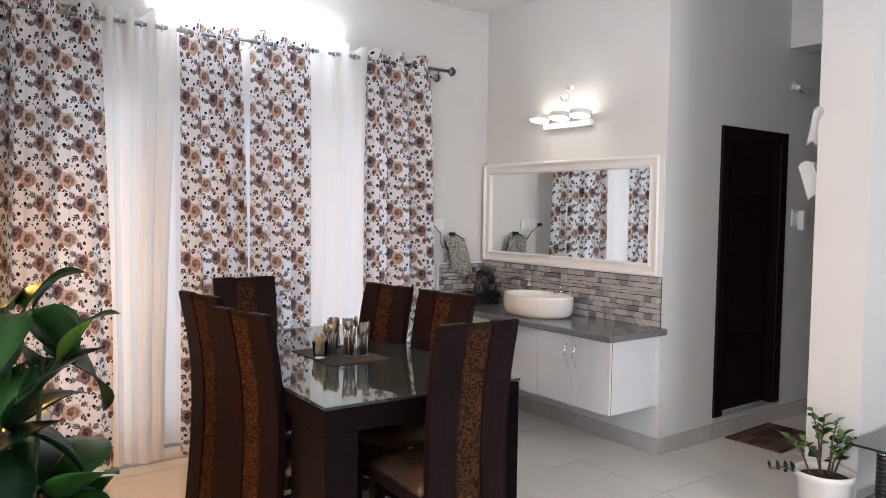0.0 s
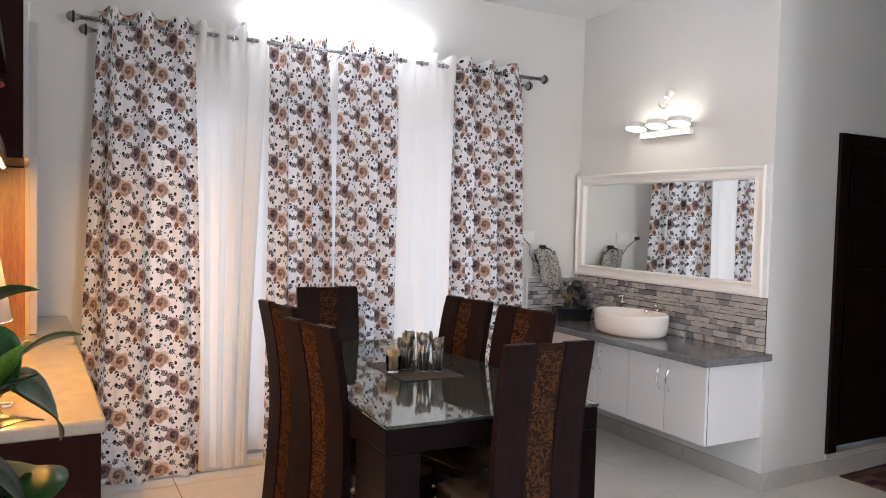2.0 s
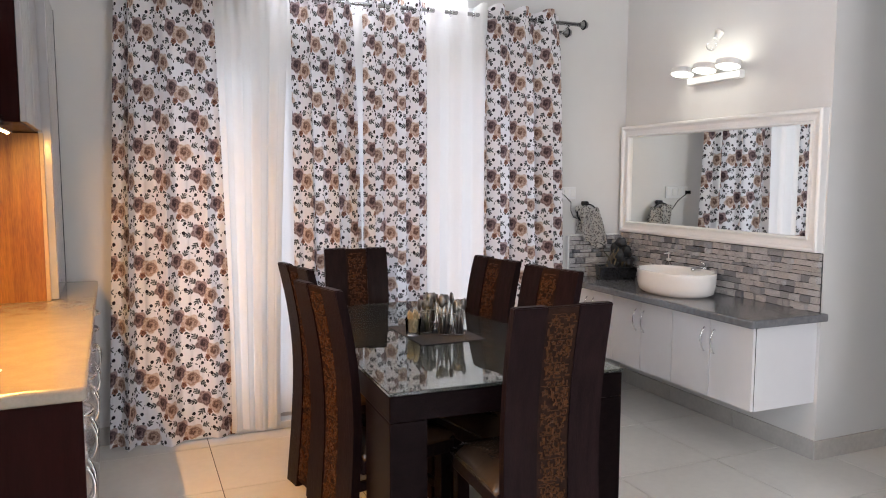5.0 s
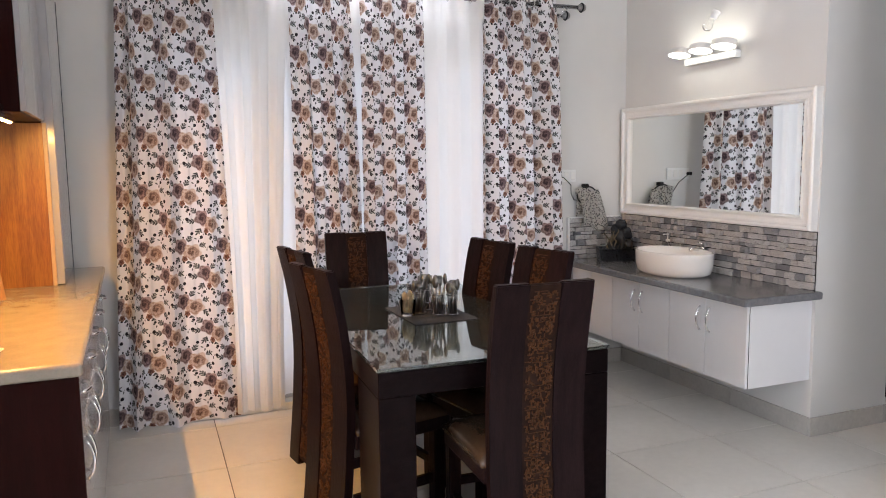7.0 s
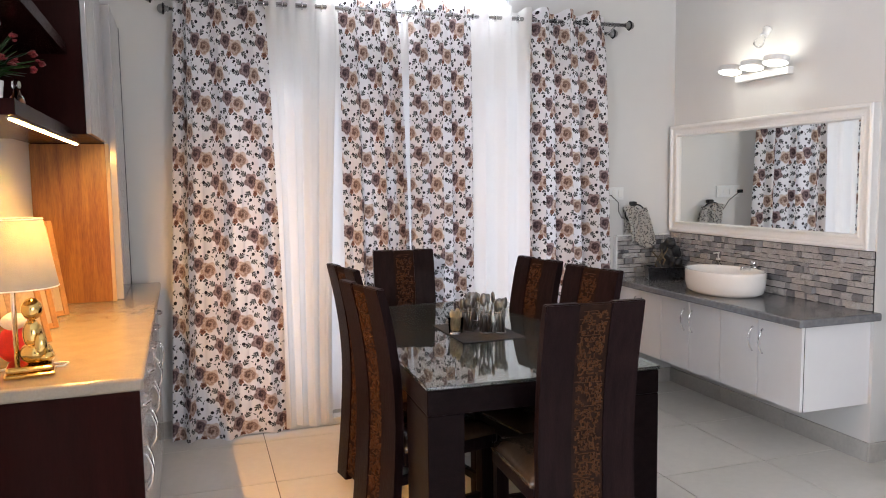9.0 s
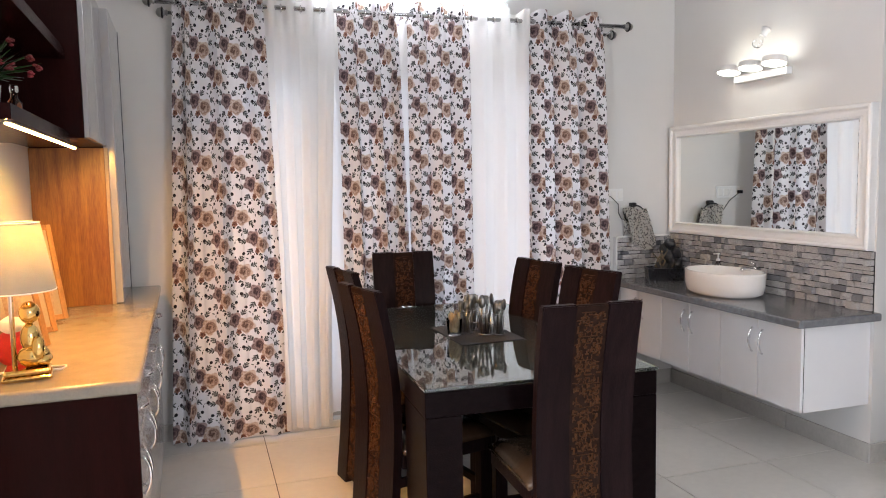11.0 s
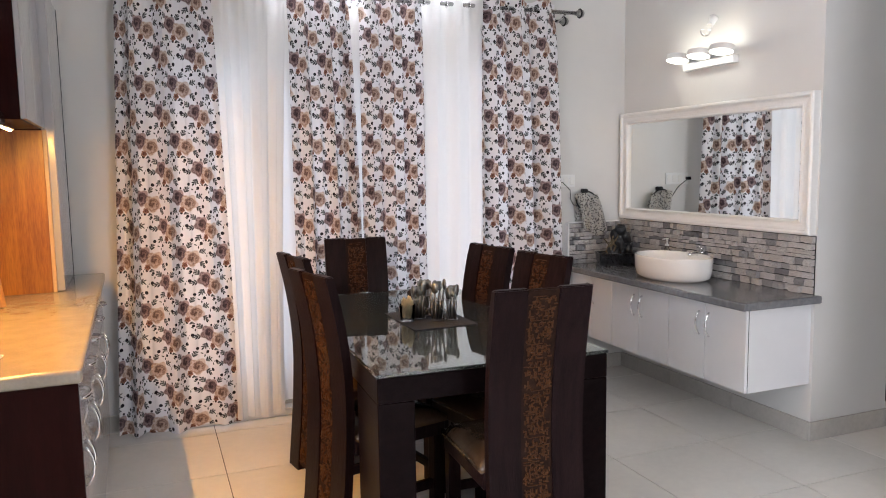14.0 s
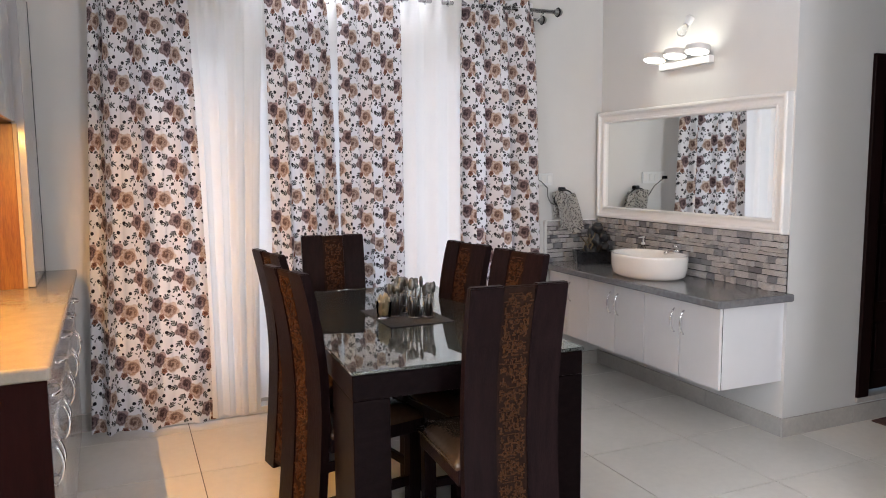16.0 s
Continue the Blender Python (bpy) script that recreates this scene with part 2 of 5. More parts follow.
def print_fabric():
    """White cloth with a half-drop print of paired roses, dark leaf sprigs and dots, drawn on the cloth's own UV metres."""
    m, nt, b = nodes_of("rose_print_cloth")
    N, L = nt.nodes.new, nt.links.new

    def math_(op, a, c=None, d=None):
        n = N("ShaderNodeMath")
        n.operation = op
        for k, v in enumerate((a, c, d)):
            if v is None:
                continue
            if isinstance(v, (int, float)):
                n.inputs[k].default_value = v
            else:
                L(v, n.inputs[k])
        return n.outputs[0]

    PU, PV = 0.27, 0.1525
    uv = N("ShaderNodeUVMap")
    uv.uv_map = "cloth"
    wob = N("ShaderNodeTexNoise")
    wob.inputs["Scale"].default_value = 45
    L(uv.outputs[0], wob.inputs["Vector"])
    off = N("ShaderNodeVectorMath")
    off.operation = "MULTIPLY_ADD"
    off.inputs[1].default_value, off.inputs[2].default_value = (0.007, 0.007, 0), (-0.0035, -0.0035, 0)
    L(wob.outputs["Color"], off.inputs[0])
    sx = N("ShaderNodeSeparateXYZ")
    L(uv.outputs[0], sx.inputs[0])
    u, v = sx.outputs[0], sx.outputs[1]
    row = math_("FLOOR", math_("DIVIDE", v, PV))
    odd = math_("FLOORED_MODULO", row, 2.0)
    ush = math_("MULTIPLY_ADD", odd, PU / 2, u)
    cx = math_("MULTIPLY", math_("SUBTRACT", math_("FRACT", math_("DIVIDE", ush, PU)), 0.5), PU)
    cy = math_("MULTIPLY", math_("SUBTRACT", math_("FRACT", math_("DIVIDE", v, PV)), 0.5), PV)
    cc = N("ShaderNodeCombineXYZ")
    L(cx, cc.inputs[0])
    L(cy, cc.inputs[1])
    pa = N("ShaderNodeVectorMath")
    L(cc.outputs[0], pa.inputs[0])
    L(off.outputs[0], pa.inputs[1])
    p = pa.outputs[0]

    def blob(x, y, a, rx, ry, src=None):
        mp = N("ShaderNodeMapping")
        mp.vector_type = "TEXTURE"
        mp.inputs["Location"].default_value = (x, y, 0)
        mp.inputs["Rotation"].default_value = (0, 0, radians(a))
        mp.inputs["Scale"].default_value = (rx, ry, 1)
        L(src or p, mp.inputs["Vector"])
        ln = N("ShaderNodeVectorMath")
        ln.operation = "LENGTH"
        L(mp.outputs[0], ln.inputs[0])
        return ln.outputs["Value"], mp.outputs[0]

    def inside(d, soft=0.12):
        mr = N("ShaderNodeMapRange")
        mr.inputs["From Min"].default_value, mr.inputs["From Max"].default_value = 1 - soft, 1 + soft
        mr.inputs["To Min"].default_value, mr.inputs["To Max"].default_value = 1, 0
        L(d, mr.inputs[0])
        return mr.outputs[0]

    def over(base, colour, mask):
        mx = N("ShaderNodeMix")
        mx.data_type = "RGBA"
        L(mask, mx.inputs[0])
        for v, k in ((base, 6), (colour, 7)):
            if isinstance(v, tuple):
                mx.inputs[k].default_value = (*v, 1)
            else:
                L(v, mx.inputs[k])
        return mx.outputs[2]

    col = (0.80, 0.785, 0.805)
    leaves = []
    for x, y, a in ((-0.072, 0.050, 130), (-0.082, 0.004, 185), (-0.052, -0.042, 232), (0.016, 0.048, 66), (0.080, 0.018, 22), (0.078, -0.040, -38), (0.012, -0.066, -80)):
        c, q = math.cos(radians(a)), math.sin(radians(a))
        for t, side, turn, size in ((0.004, 0.006, 48, 1.0), (0.006, -0.006, -48, 1.0), (0.018, 0.0055, 40, 0.9), (0.020, -0.0055, -40, 0.9), (0.032, 0.0, 0, 0.8)):
            leaves.append((x + c * t - q * side, y + q * t + c * side, a + turn, 0.0130 * size, 0.0050 * size))
    sprigs = ((-0.106, 0.052), (0.070, 0.054), (-0.034, -0.064), (0.124, 0.008))
    leaves += [(x + 0.013 * c, y + 0.012 * q, a, 0.0078, 0.0034) for x, y in sprigs for c, q, a in ((-1, 0.4, 150), (1, 0.5, 30), (0.1, -0.8, 85))]
    for k, (x, y, a, rx, ry) in enumerate(leaves):
        d, _ = blob(x, y, a, rx, ry)
        col = over(col, (0.060, 0.062, 0.064) if k % 3 else (0.15, 0.15, 0.15), inside(d, 0.2))
    for x, y, r in ((0.118, -0.036, 0.0100), (-0.120, 0.014, 0.0100), (-0.112, 0.066, 0.0080), (0.088, 0.066, 0.0085), (-0.012, -0.067, 0.0080), (-0.098, -0.064, 0.0090), (0.096, -0.068, 0.0065), (-0.010, 0.067, 0.0065)):
        d, _ = blob(x, y, 0, r, r)
        col = over(col, (0.016, 0.014, 0.018), inside(d, 0.15))

    def rose(x, y, r, dark, mid, light, base):
        d, q = blob(x, y, 0, r, r * 0.92)
        sp = N("ShaderNodeSeparateXYZ")
        L(q, sp.inputs[0])
        ang = math_("ARCTAN2", sp.outputs[1], sp.outputs[0])
        pn = N("ShaderNodeTexNoise")
        pn.inputs["Scale"].default_value, pn.inputs["Detail"].default_value = 3.2, 3
        L(q, pn.inputs["Vector"])
        wave = math_("SINE", math_("ADD", math_("MULTIPLY", d, 10.0), math_("ADD", ang, math_("MULTIPLY", pn.outputs[0], 9.0))))
        edge = math_("MULTIPLY_ADD", math_("SINE", math_("MULTIPLY", ang, 5.0)), 0.12, d)
        tone = math_("MULTIPLY_ADD", wave, 0.24, math_("MULTIPLY", d, 0.75))
        rp = N("ShaderNodeValToRGB")
        e = rp.color_ramp.elements
        e[0].position, e[0].color = 0.05, (*dark, 1)
        e[1].position, e[1].color = 0.85, (*light, 1)
        x_ = e.new(0.42)
        x_.color = (*mid, 1)
        L(tone, rp.inputs[0])
        return over(base, rp.outputs[0], inside(edge, 0.08))

    col = rose(-0.032, 0.019, 0.046, (0.050, 0.030, 0.035), (0.160, 0.102, 0.103), (0.38, 0.285, 0.28), col)
    col = rose(0.034, -0.014, 0.047, (0.140, 0.078, 0.060), (0.40, 0.275, 0.215), (0.62, 0.51, 0.44), col)
    col = rose(-0.008, -0.050, 0.017, (0.08, 0.03, 0.025), (0.20, 0.09, 0.06), (0.34, 0.20, 0.15), col)
    weave, bp = N("ShaderNodeTexNoise"), N("ShaderNodeBump")
    weave.inputs["Scale"].default_value = 900
    L(uv.outputs[0], weave.inputs["Vector"])
    bp.inputs["Strength"].default_value, bp.inputs["Distance"].default_value = 0.15, 0.001
    L(weave.outputs[0], bp.inputs["Height"])
    L(bp.outputs[0], b.inputs["Normal"])
    L(col, b.inputs["Base Color"])
    b.inputs["Roughness"].default_value = 0.75
    b.inputs["Specular IOR Level"].default_value = 0.25
    tl, mix = N("ShaderNodeBsdfTranslucent"), N("ShaderNodeMixShader")
    L(col, tl.inputs["Color"])
    mix.inputs[0].default_value = 0.20
    L(b.outputs[0], mix.inputs[1])
    L(tl.outputs[0], mix.inputs[2])
    L(mix.outputs[0], nt.nodes["Material Output"].inputs["Surface"])
    return m


def sheer_cloth(name, through_, jacquard):
    m, nt, b = nodes_of(name)
    N, L = nt.nodes.new, nt.links.new
    uv = N("ShaderNodeUVMap")
    uv.uv_map = "cloth"
    b.inputs["Base Color"].default_value = (0.84, 0.83, 0.81, 1)
    b.inputs["Roughness"].default_value = 0.8
    bp = N("ShaderNodeBump")
    nz, mixv = N("ShaderNodeTexNoise"), N("ShaderNodeMapRange")
    nz.inputs["Scale"].default_value, nz.inputs["Detail"].default_value, nz.inputs["Distortion"].default_value = 38, 4, 2.5
    L(uv.outputs[0], nz.inputs["Vector"])
    bp.inputs["Strength"].default_value, bp.inputs["Distance"].default_value = jacquard, 0.004
    L(nz.outputs[0], bp.inputs["Height"])
    L(bp.outputs[0], b.inputs["Normal"])
    tl, tr, m1, m2 = N("ShaderNodeBsdfTranslucent"), N("ShaderNodeBsdfTransparent"), N("ShaderNodeMixShader"), N("ShaderNodeMixShader")
    tl.inputs["Color"].default_value = (0.86, 0.86, 0.86, 1)
    mixv.inputs["From Min"].default_value, mixv.inputs["From Max"].default_value = 0.35, 0.65
    mixv.inputs["To Min"].default_value, mixv.inputs["To Max"].default_value = 0.22, 0.34
    L(nz.outputs[0], mixv.inputs[0])
    L(mixv.outputs[0], m1.inputs[0])
    m2.inputs[0].default_value = through_
    L(b.outputs[0], m1.inputs[1])
    L(tl.outputs[0], m1.inputs[2])
    L(m1.outputs[0], m2.inputs[1])
    L(tr.outputs[0], m2.inputs[2])
    L(m2.outputs[0], nt.nodes["Material Output"].inputs["Surface"])
    return m


M["print_cloth"] = print_fabric()
M["sheer"] = sheer_cloth("white_sheer_cloth", 0.025, 0.6)


def spotted_towel():
    m, nt, b = nodes_of("spotted_towel_cloth")
    N, L = nt.nodes.new, nt.links.new
    tc, vor, ramp = N("ShaderNodeTexCoord"), N("ShaderNodeTexVoronoi"), N("ShaderNodeValToRGB")
    vor.inputs["Scale"].default_value = 88
    L(tc.outputs["Object"], vor.inputs["Vector"])
    ramp.color_ramp.interpolation = "LINEAR"
    ramp.color_ramp.elements[0].position, ramp.color_ramp.elements[0].color = 0.36, (0.03, 0.03, 0.03, 1)
    ramp.color_ramp.elements[1].position, ramp.color_ramp.elements[1].color = 0.43, (0.66, 0.64, 0.60, 1)
    L(vor.outputs["Distance"], ramp.inputs[0])
    L(ramp.outputs[0], b.inputs["Base Color"])
    b.inputs["Roughness"].default_value = 0.95
    return m


M["towel"] = spotted_towel()


def check_mat():
    m, nt, b = nodes_of("check_mat_cloth")
    N, L = nt.nodes.new, nt.links.new
    tc, mp, br = N("ShaderNodeTexCoord"), N("ShaderNodeMapping"), N("ShaderNodeTexBrick")
    mp.inputs["Scale"].default_value = (1, 1, 1)
    L(tc.outputs["Object"], mp.inputs["Vector"])
    L(mp.outputs[0], br.inputs["Vector"])
    br.inputs["Color1"].default_value, br.inputs["Color2"].default_value, br.inputs["Mortar"].default_value = (0.040, 0.008, 0.016, 1), (0.17, 0.105, 0.070, 1), (0.06, 0.02, 0.02, 1)
    br.inputs["Scale"].default_value, br.inputs["Brick Width"].default_value, br.inputs["Row Height"].default_value, br.inputs["Mortar Size"].default_value = 1.0, 0.11, 0.055, 0.002
    L(br.outputs[0], b.inputs["Base Color"])
    b.inputs["Roughness"].default_value = 0.95
    return m


M["doormat"] = check_mat()


# ---- mesh helpers ----
def bbox(bm, lo, hi, bevel=0.0, seg=2):
    """A box between two corners, its edges rounded."""
    r = bmesh.ops.create_cube(bm, size=1.0)
    vs = r["verts"]
    c = [(a + b) / 2 for a, b in zip(lo, hi)]
    d = [abs(b - a) for a, b in zip(lo, hi)]
    for v in vs:
        v.co = Vector((c[0] + v.co.x * d[0], c[1] + v.co.y * d[1], c[2] + v.co.z * d[2]))
    if bevel:
        es = list({e for v in vs for e in v.link_edges})
        bmesh.ops.bevel(bm, geom=es, offset=min(bevel, min(d) * 0.45), segments=seg, affect="EDGES", profile=0.5)


def tube(bm, pts, r, seg=10, closed=False, taper=None):
    """A round bar swept along points; taper gives a radius for each."""
    pts = [Vector(p) for p in pts]
    rings, up, n = [], None, len(pts)
    for k, p in enumerate(pts):
        a, b = (pts[k - 1], pts[(k + 1) % n]) if closed else (pts[max(k - 1, 0)], pts[min(k + 1, n - 1)])
        t = (b - a).normalized()
        if up is None:
            up = t.orthogonal().normalized()
        up = (up - t * up.dot(t)).normalized()
        side = t.cross(up)
        rr = taper[k] if taper else r
        rings.append([bm.verts.new(p + (up * math.cos(2 * math.pi * j / seg) + side * math.sin(2 * math.pi * j / seg)) * rr) for j in range(seg)])
    for k in range(n if closed else n - 1):
        A, B = rings[k], rings[(k + 1) % n]
        for j in range(seg):
            f = bm.faces.new((A[j], A[(j + 1) % seg], B[(j + 1) % seg], B[j]))
            f.smooth = True
    if not closed:
        bm.faces.new(rings[0][::-1])
        bm.faces.new(rings[-1])


def lathe(bm, prof, seg=32, sx=1.0, sy=1.0, at=(0, 0, 0), cap=True):
    """A turned body from (radius, height) pairs, possibly oval."""
    rings = []
    for r, z in prof:
        rings.append([bm.verts.new((at[0] + r * sx * math.cos(2 * math.pi * j / seg), at[1] + r * sy * math.sin(2 * math.pi * j / seg), at[2] + z)) for j in range(seg)])
    for A, B in zip(rings, rings[1:]):
        for j in range(seg):
            f = bm.faces.new((A[j], A[(j + 1) % seg], B[(j + 1) % seg], B[j]))
            f.smooth = True
    if cap:
        bm.faces.new(rings[0][::-1])
        bm.faces.new(rings[-1])


def mesh_of(name, bm, mat, recalc=True):
    if recalc:
        bmesh.ops.recalc_face_normals(bm, faces=bm.faces)
    me = bpy.data.meshes.new(name)
    bm.to_mesh(me)
    bm.free()
    me.materials.append(mat)
    return me


def part(name, bm, mat, parent, label=""):
    ob = new(name, mesh_of(name, bm, mat))
    ob.parent = parent
    return tagged(ob, label)


def thing(name, m, label, category, group="", kind=""):
    ob = new(name)
    ob.empty_display_size = 0.1
    ob.matrix_world = m
    return tagged(ob, label, category, group, kind)


def solid(name, boxes, mat, kind="structure", label="", category="", bevel=0.0):
    bm = bmesh.new()
    for lo, hi in boxes:
        bbox(bm, lo, hi, bevel)
    return tagged(new(name, mesh_of(name, bm, mat)), label, category, "", kind)


def pbox(name, lo, hi, mat, parent, bevel=0.003, label="", seg=2):
    bm = bmesh.new()
    bbox(bm, lo, hi, bevel, seg)
    return part(name, bm, mat, parent, label)


def arc(cx, cy, r, a0, a1, n):
    return [(cx + r * math.cos(radians(a0 + (a1 - a0) * k / n)), cy + r * math.sin(radians(a0 + (a1 - a0) * k / n))) for k in range(n + 1)]


# ---- structure ----
CEIL, XE, YN, YS = 2.95, 4.11, 4.82, 3.165
solid("floor_bed", [((-2.8, -3.3, -0.12), (7.7, 5.02, -0.004))], M["grout"], label="grey cement bed under the floor tiles", category="floor")
solid("ceiling", [((-2.8, -3.3, CEIL), (7.7, 5.02, CEIL + 0.15))], M["ceiling"], label="plain white painted plaster ceiling", category="ceiling")
solid("wall_north", [((-2.8, YN, 0), (1.05, YN + 0.2, CEIL)), ((3.30, YN, 0), (4.31, YN + 0.2, CEIL)), ((1.05, YN, 2.12), (3.30, YN + 0.2, CEIL)), ((1.05, YN, 0), (3.30, YN + 0.2, 0.15))],
      M["wall"], label="cream white painted wall behind the curtains", category="wall")
solid("wall_east", [((XE, YS, 0), (XE + 0.2, YN, CEIL))], M["wall"], label="cream white painted wall over the wash basin", category="wall")
solid("wall_passage", [((XE + 0.2, YS, 0), (4.66, YS + 0.2, CEIL)), ((5.44, YS, 0), (7.5, YS + 0.2, CEIL)), ((4.66, YS, 2.02), (5.44, YS + 0.2, CEIL)), ((4.66, YS, 0), (5.44, YS + 0.2, 0.12))],
      M["wall"], label="cream painted passage wall with a dark door", category="wall")
solid("beam", [((5.45, 2.255, 2.61), (5.67, YS, CEIL))], M["wall"], label="cream painted ceiling beam over the passage", category="beam")
solid("pillar", [((4.07, 2.005, 0), (4.40, 2.255, CEIL))], M["wall"], label="cream white painted square pillar", category="pillar")
# added out of view beyond the pillar, to block light from the passage wall
solid("wall_corridor", [((4.40, 2.005, 0), (7.5, 2.255, CEIL))], M["wall"], label="unseen cream wall added to keep light off the passage", category="wall")
solid("wall_far_east", [((7.5, -3.1, 0), (7.7, YS + 0.2, CEIL))], M["wall"], label="plain cream painted end wall", category="wall")
# unseen south and west walls; their openings are added for the fill
solid("wall_south", [((-2.8, -3.3, 0), (2.2, -3.1, CEIL)), ((3.6, -3.3, 0), (7.7, -3.1, CEIL)), ((2.2, -3.3, 0), (3.6, -3.1, 0.6)), ((2.2, -3.3, 2.2), (3.6, -3.1, CEIL))], M["wall"],
      label="plain cream wall with an opening added for fill light", category="wall")
solid("wall_west", [((-2.8, -3.1, 0), (-2.6, -2.55, CEIL)), ((-2.8, 0.65, 0), (-2.6, YN, CEIL)), ((-2.8, -2.55, 0), (-2.6, 0.65, 0.45)), ((-2.8, -2.55, 2.45), (-2.6, 0.65, CEIL))], M["wall"],
      label="plain cream wall of the living side", category="wall")
# the alcove of the crockery unit, which stands a little askew
UNIT = pose(0.767, 2.574, 0, 0, 0, 1.2)
# near end runs on past the unit, unseen, to keep west light off it
ob = solid("wall_alcove", [((-0.70, -0.73, 0), (-0.50, 2.235, CEIL))], M["wall"], label="cream painted wall behind the crockery unit, lengthened to block light", category="wall")
ob.matrix_world = UNIT
# ground and a pale neighbouring wall outside the glass
solid("ground", [((-30, 5.02, -0.3), (30, 40, -0.2)), ((-30, -40, -0.3), (30, -3.3, -0.2)), ((-40, -3.3, -0.3), (-2.8, 5.02, -0.2))], M["outside"], label="pale paved ground outside", category="ground")

# skirting of tile pieces
def skirt(lo, hi, axis, n):
    root = thing("baseboard", Matrix(), "beige tile skirting along the wall", "baseboard", kind="structure")
    for k in range(n):
        a, b = list(lo), list(hi)
        step = (hi[axis] - lo[axis]) / n
        a[axis], b[axis] = lo[axis] + k * step + 0.001, lo[axis] + (k + 1) * step - 0.001
        pbox("skirting_tile", a, b, M["skirting"], root, 0.002)


skirt((XE - 0.012, YS, 0), (XE, YN, 0.10), 1, 3)
skirt((XE - 0.012, YS - 0.012, 0), (4.64, YS, 0.10), 0, 1)
skirt((4.64, YS - 0.012, 0), (7.5, YS, 0.10), 0, 5)
skirt((0.2, YN - 0.012, 0), (4.098, YN, 0.10), 0, 7)
skirt((4.058, 2.005, 0), (4.07, 2.255, 0.10), 1, 1)

# window behind the curtains: a white sliding glazed door
win = thing("window_1", pose(1.05, YN + 0.06, 0.15), "white framed sliding glass window behind curtains", "window", kind="structure")
for x0, x1 in ((0.0, 0.06), (0.73, 0.79), (1.46, 1.52), (2.19, 2.25)):
    pbox("window_frame", (x0, 0, 0), (x1, 0.07, 1.97), M["plastic_white"], win)
for z0, z1 in ((0.0, 0.06), (1.91, 1.97)):
    pbox("window_rail", (0.06, 0.004, z0), (2.19, 0.066, z1), M["plastic_white"], win)
for x0 in (0.06, 0.79, 1.52):
    ob = pbox("pane", (x0, 0.03, 0.06), (x0 + 0.67, 0.036, 1.91), M["clear"], win, 0)
    ob.visible_shadow = False
solid("window_sill", [((1.0, YN - 0.11, 0.0), (3.34, YN - 0.013, 0.045))], M["ceramic"], label="white marble threshold below the window", category="sill", bevel=0.006)

# passage door, raised on a stone step
door = thing("door_1", pose(4.66, YS, 0.12), "dark brown panelled wooden door, closed, in its frame", "door", kind="structure")
for lo, hi in (((0, -0.02, 0.02), (0.085, 0.12, 1.90)), ((0.695, -0.02, 0.02), (0.78, 0.12, 1.90)), ((0.085, -0.02, 1.815), (0.695, 0.12, 1.90))):
    pbox("door_frame", lo, hi, M["door_wood"], door, 0.006)
leaf = pbox("door_leaf", (0.088, 0.045, 0.03), (0.692, 0.085, 1.812), M["door_wood"], door, 0.004)
for z0, z1 in ((0.14, 0.42), (0.54, 0.98), (1.10, 1.36), (1.48, 1.70)):
    pbox("door_panel", (0.19, 0.032, z0), (0.59, 0.046, z1), M["door_wood"], leaf, 0.012)
pbox("threshold", (0.0, -0.012, -0.01), (0.78, 0.12, 0.018), M["skirting"], door, 0.004, "grey stone door threshold")


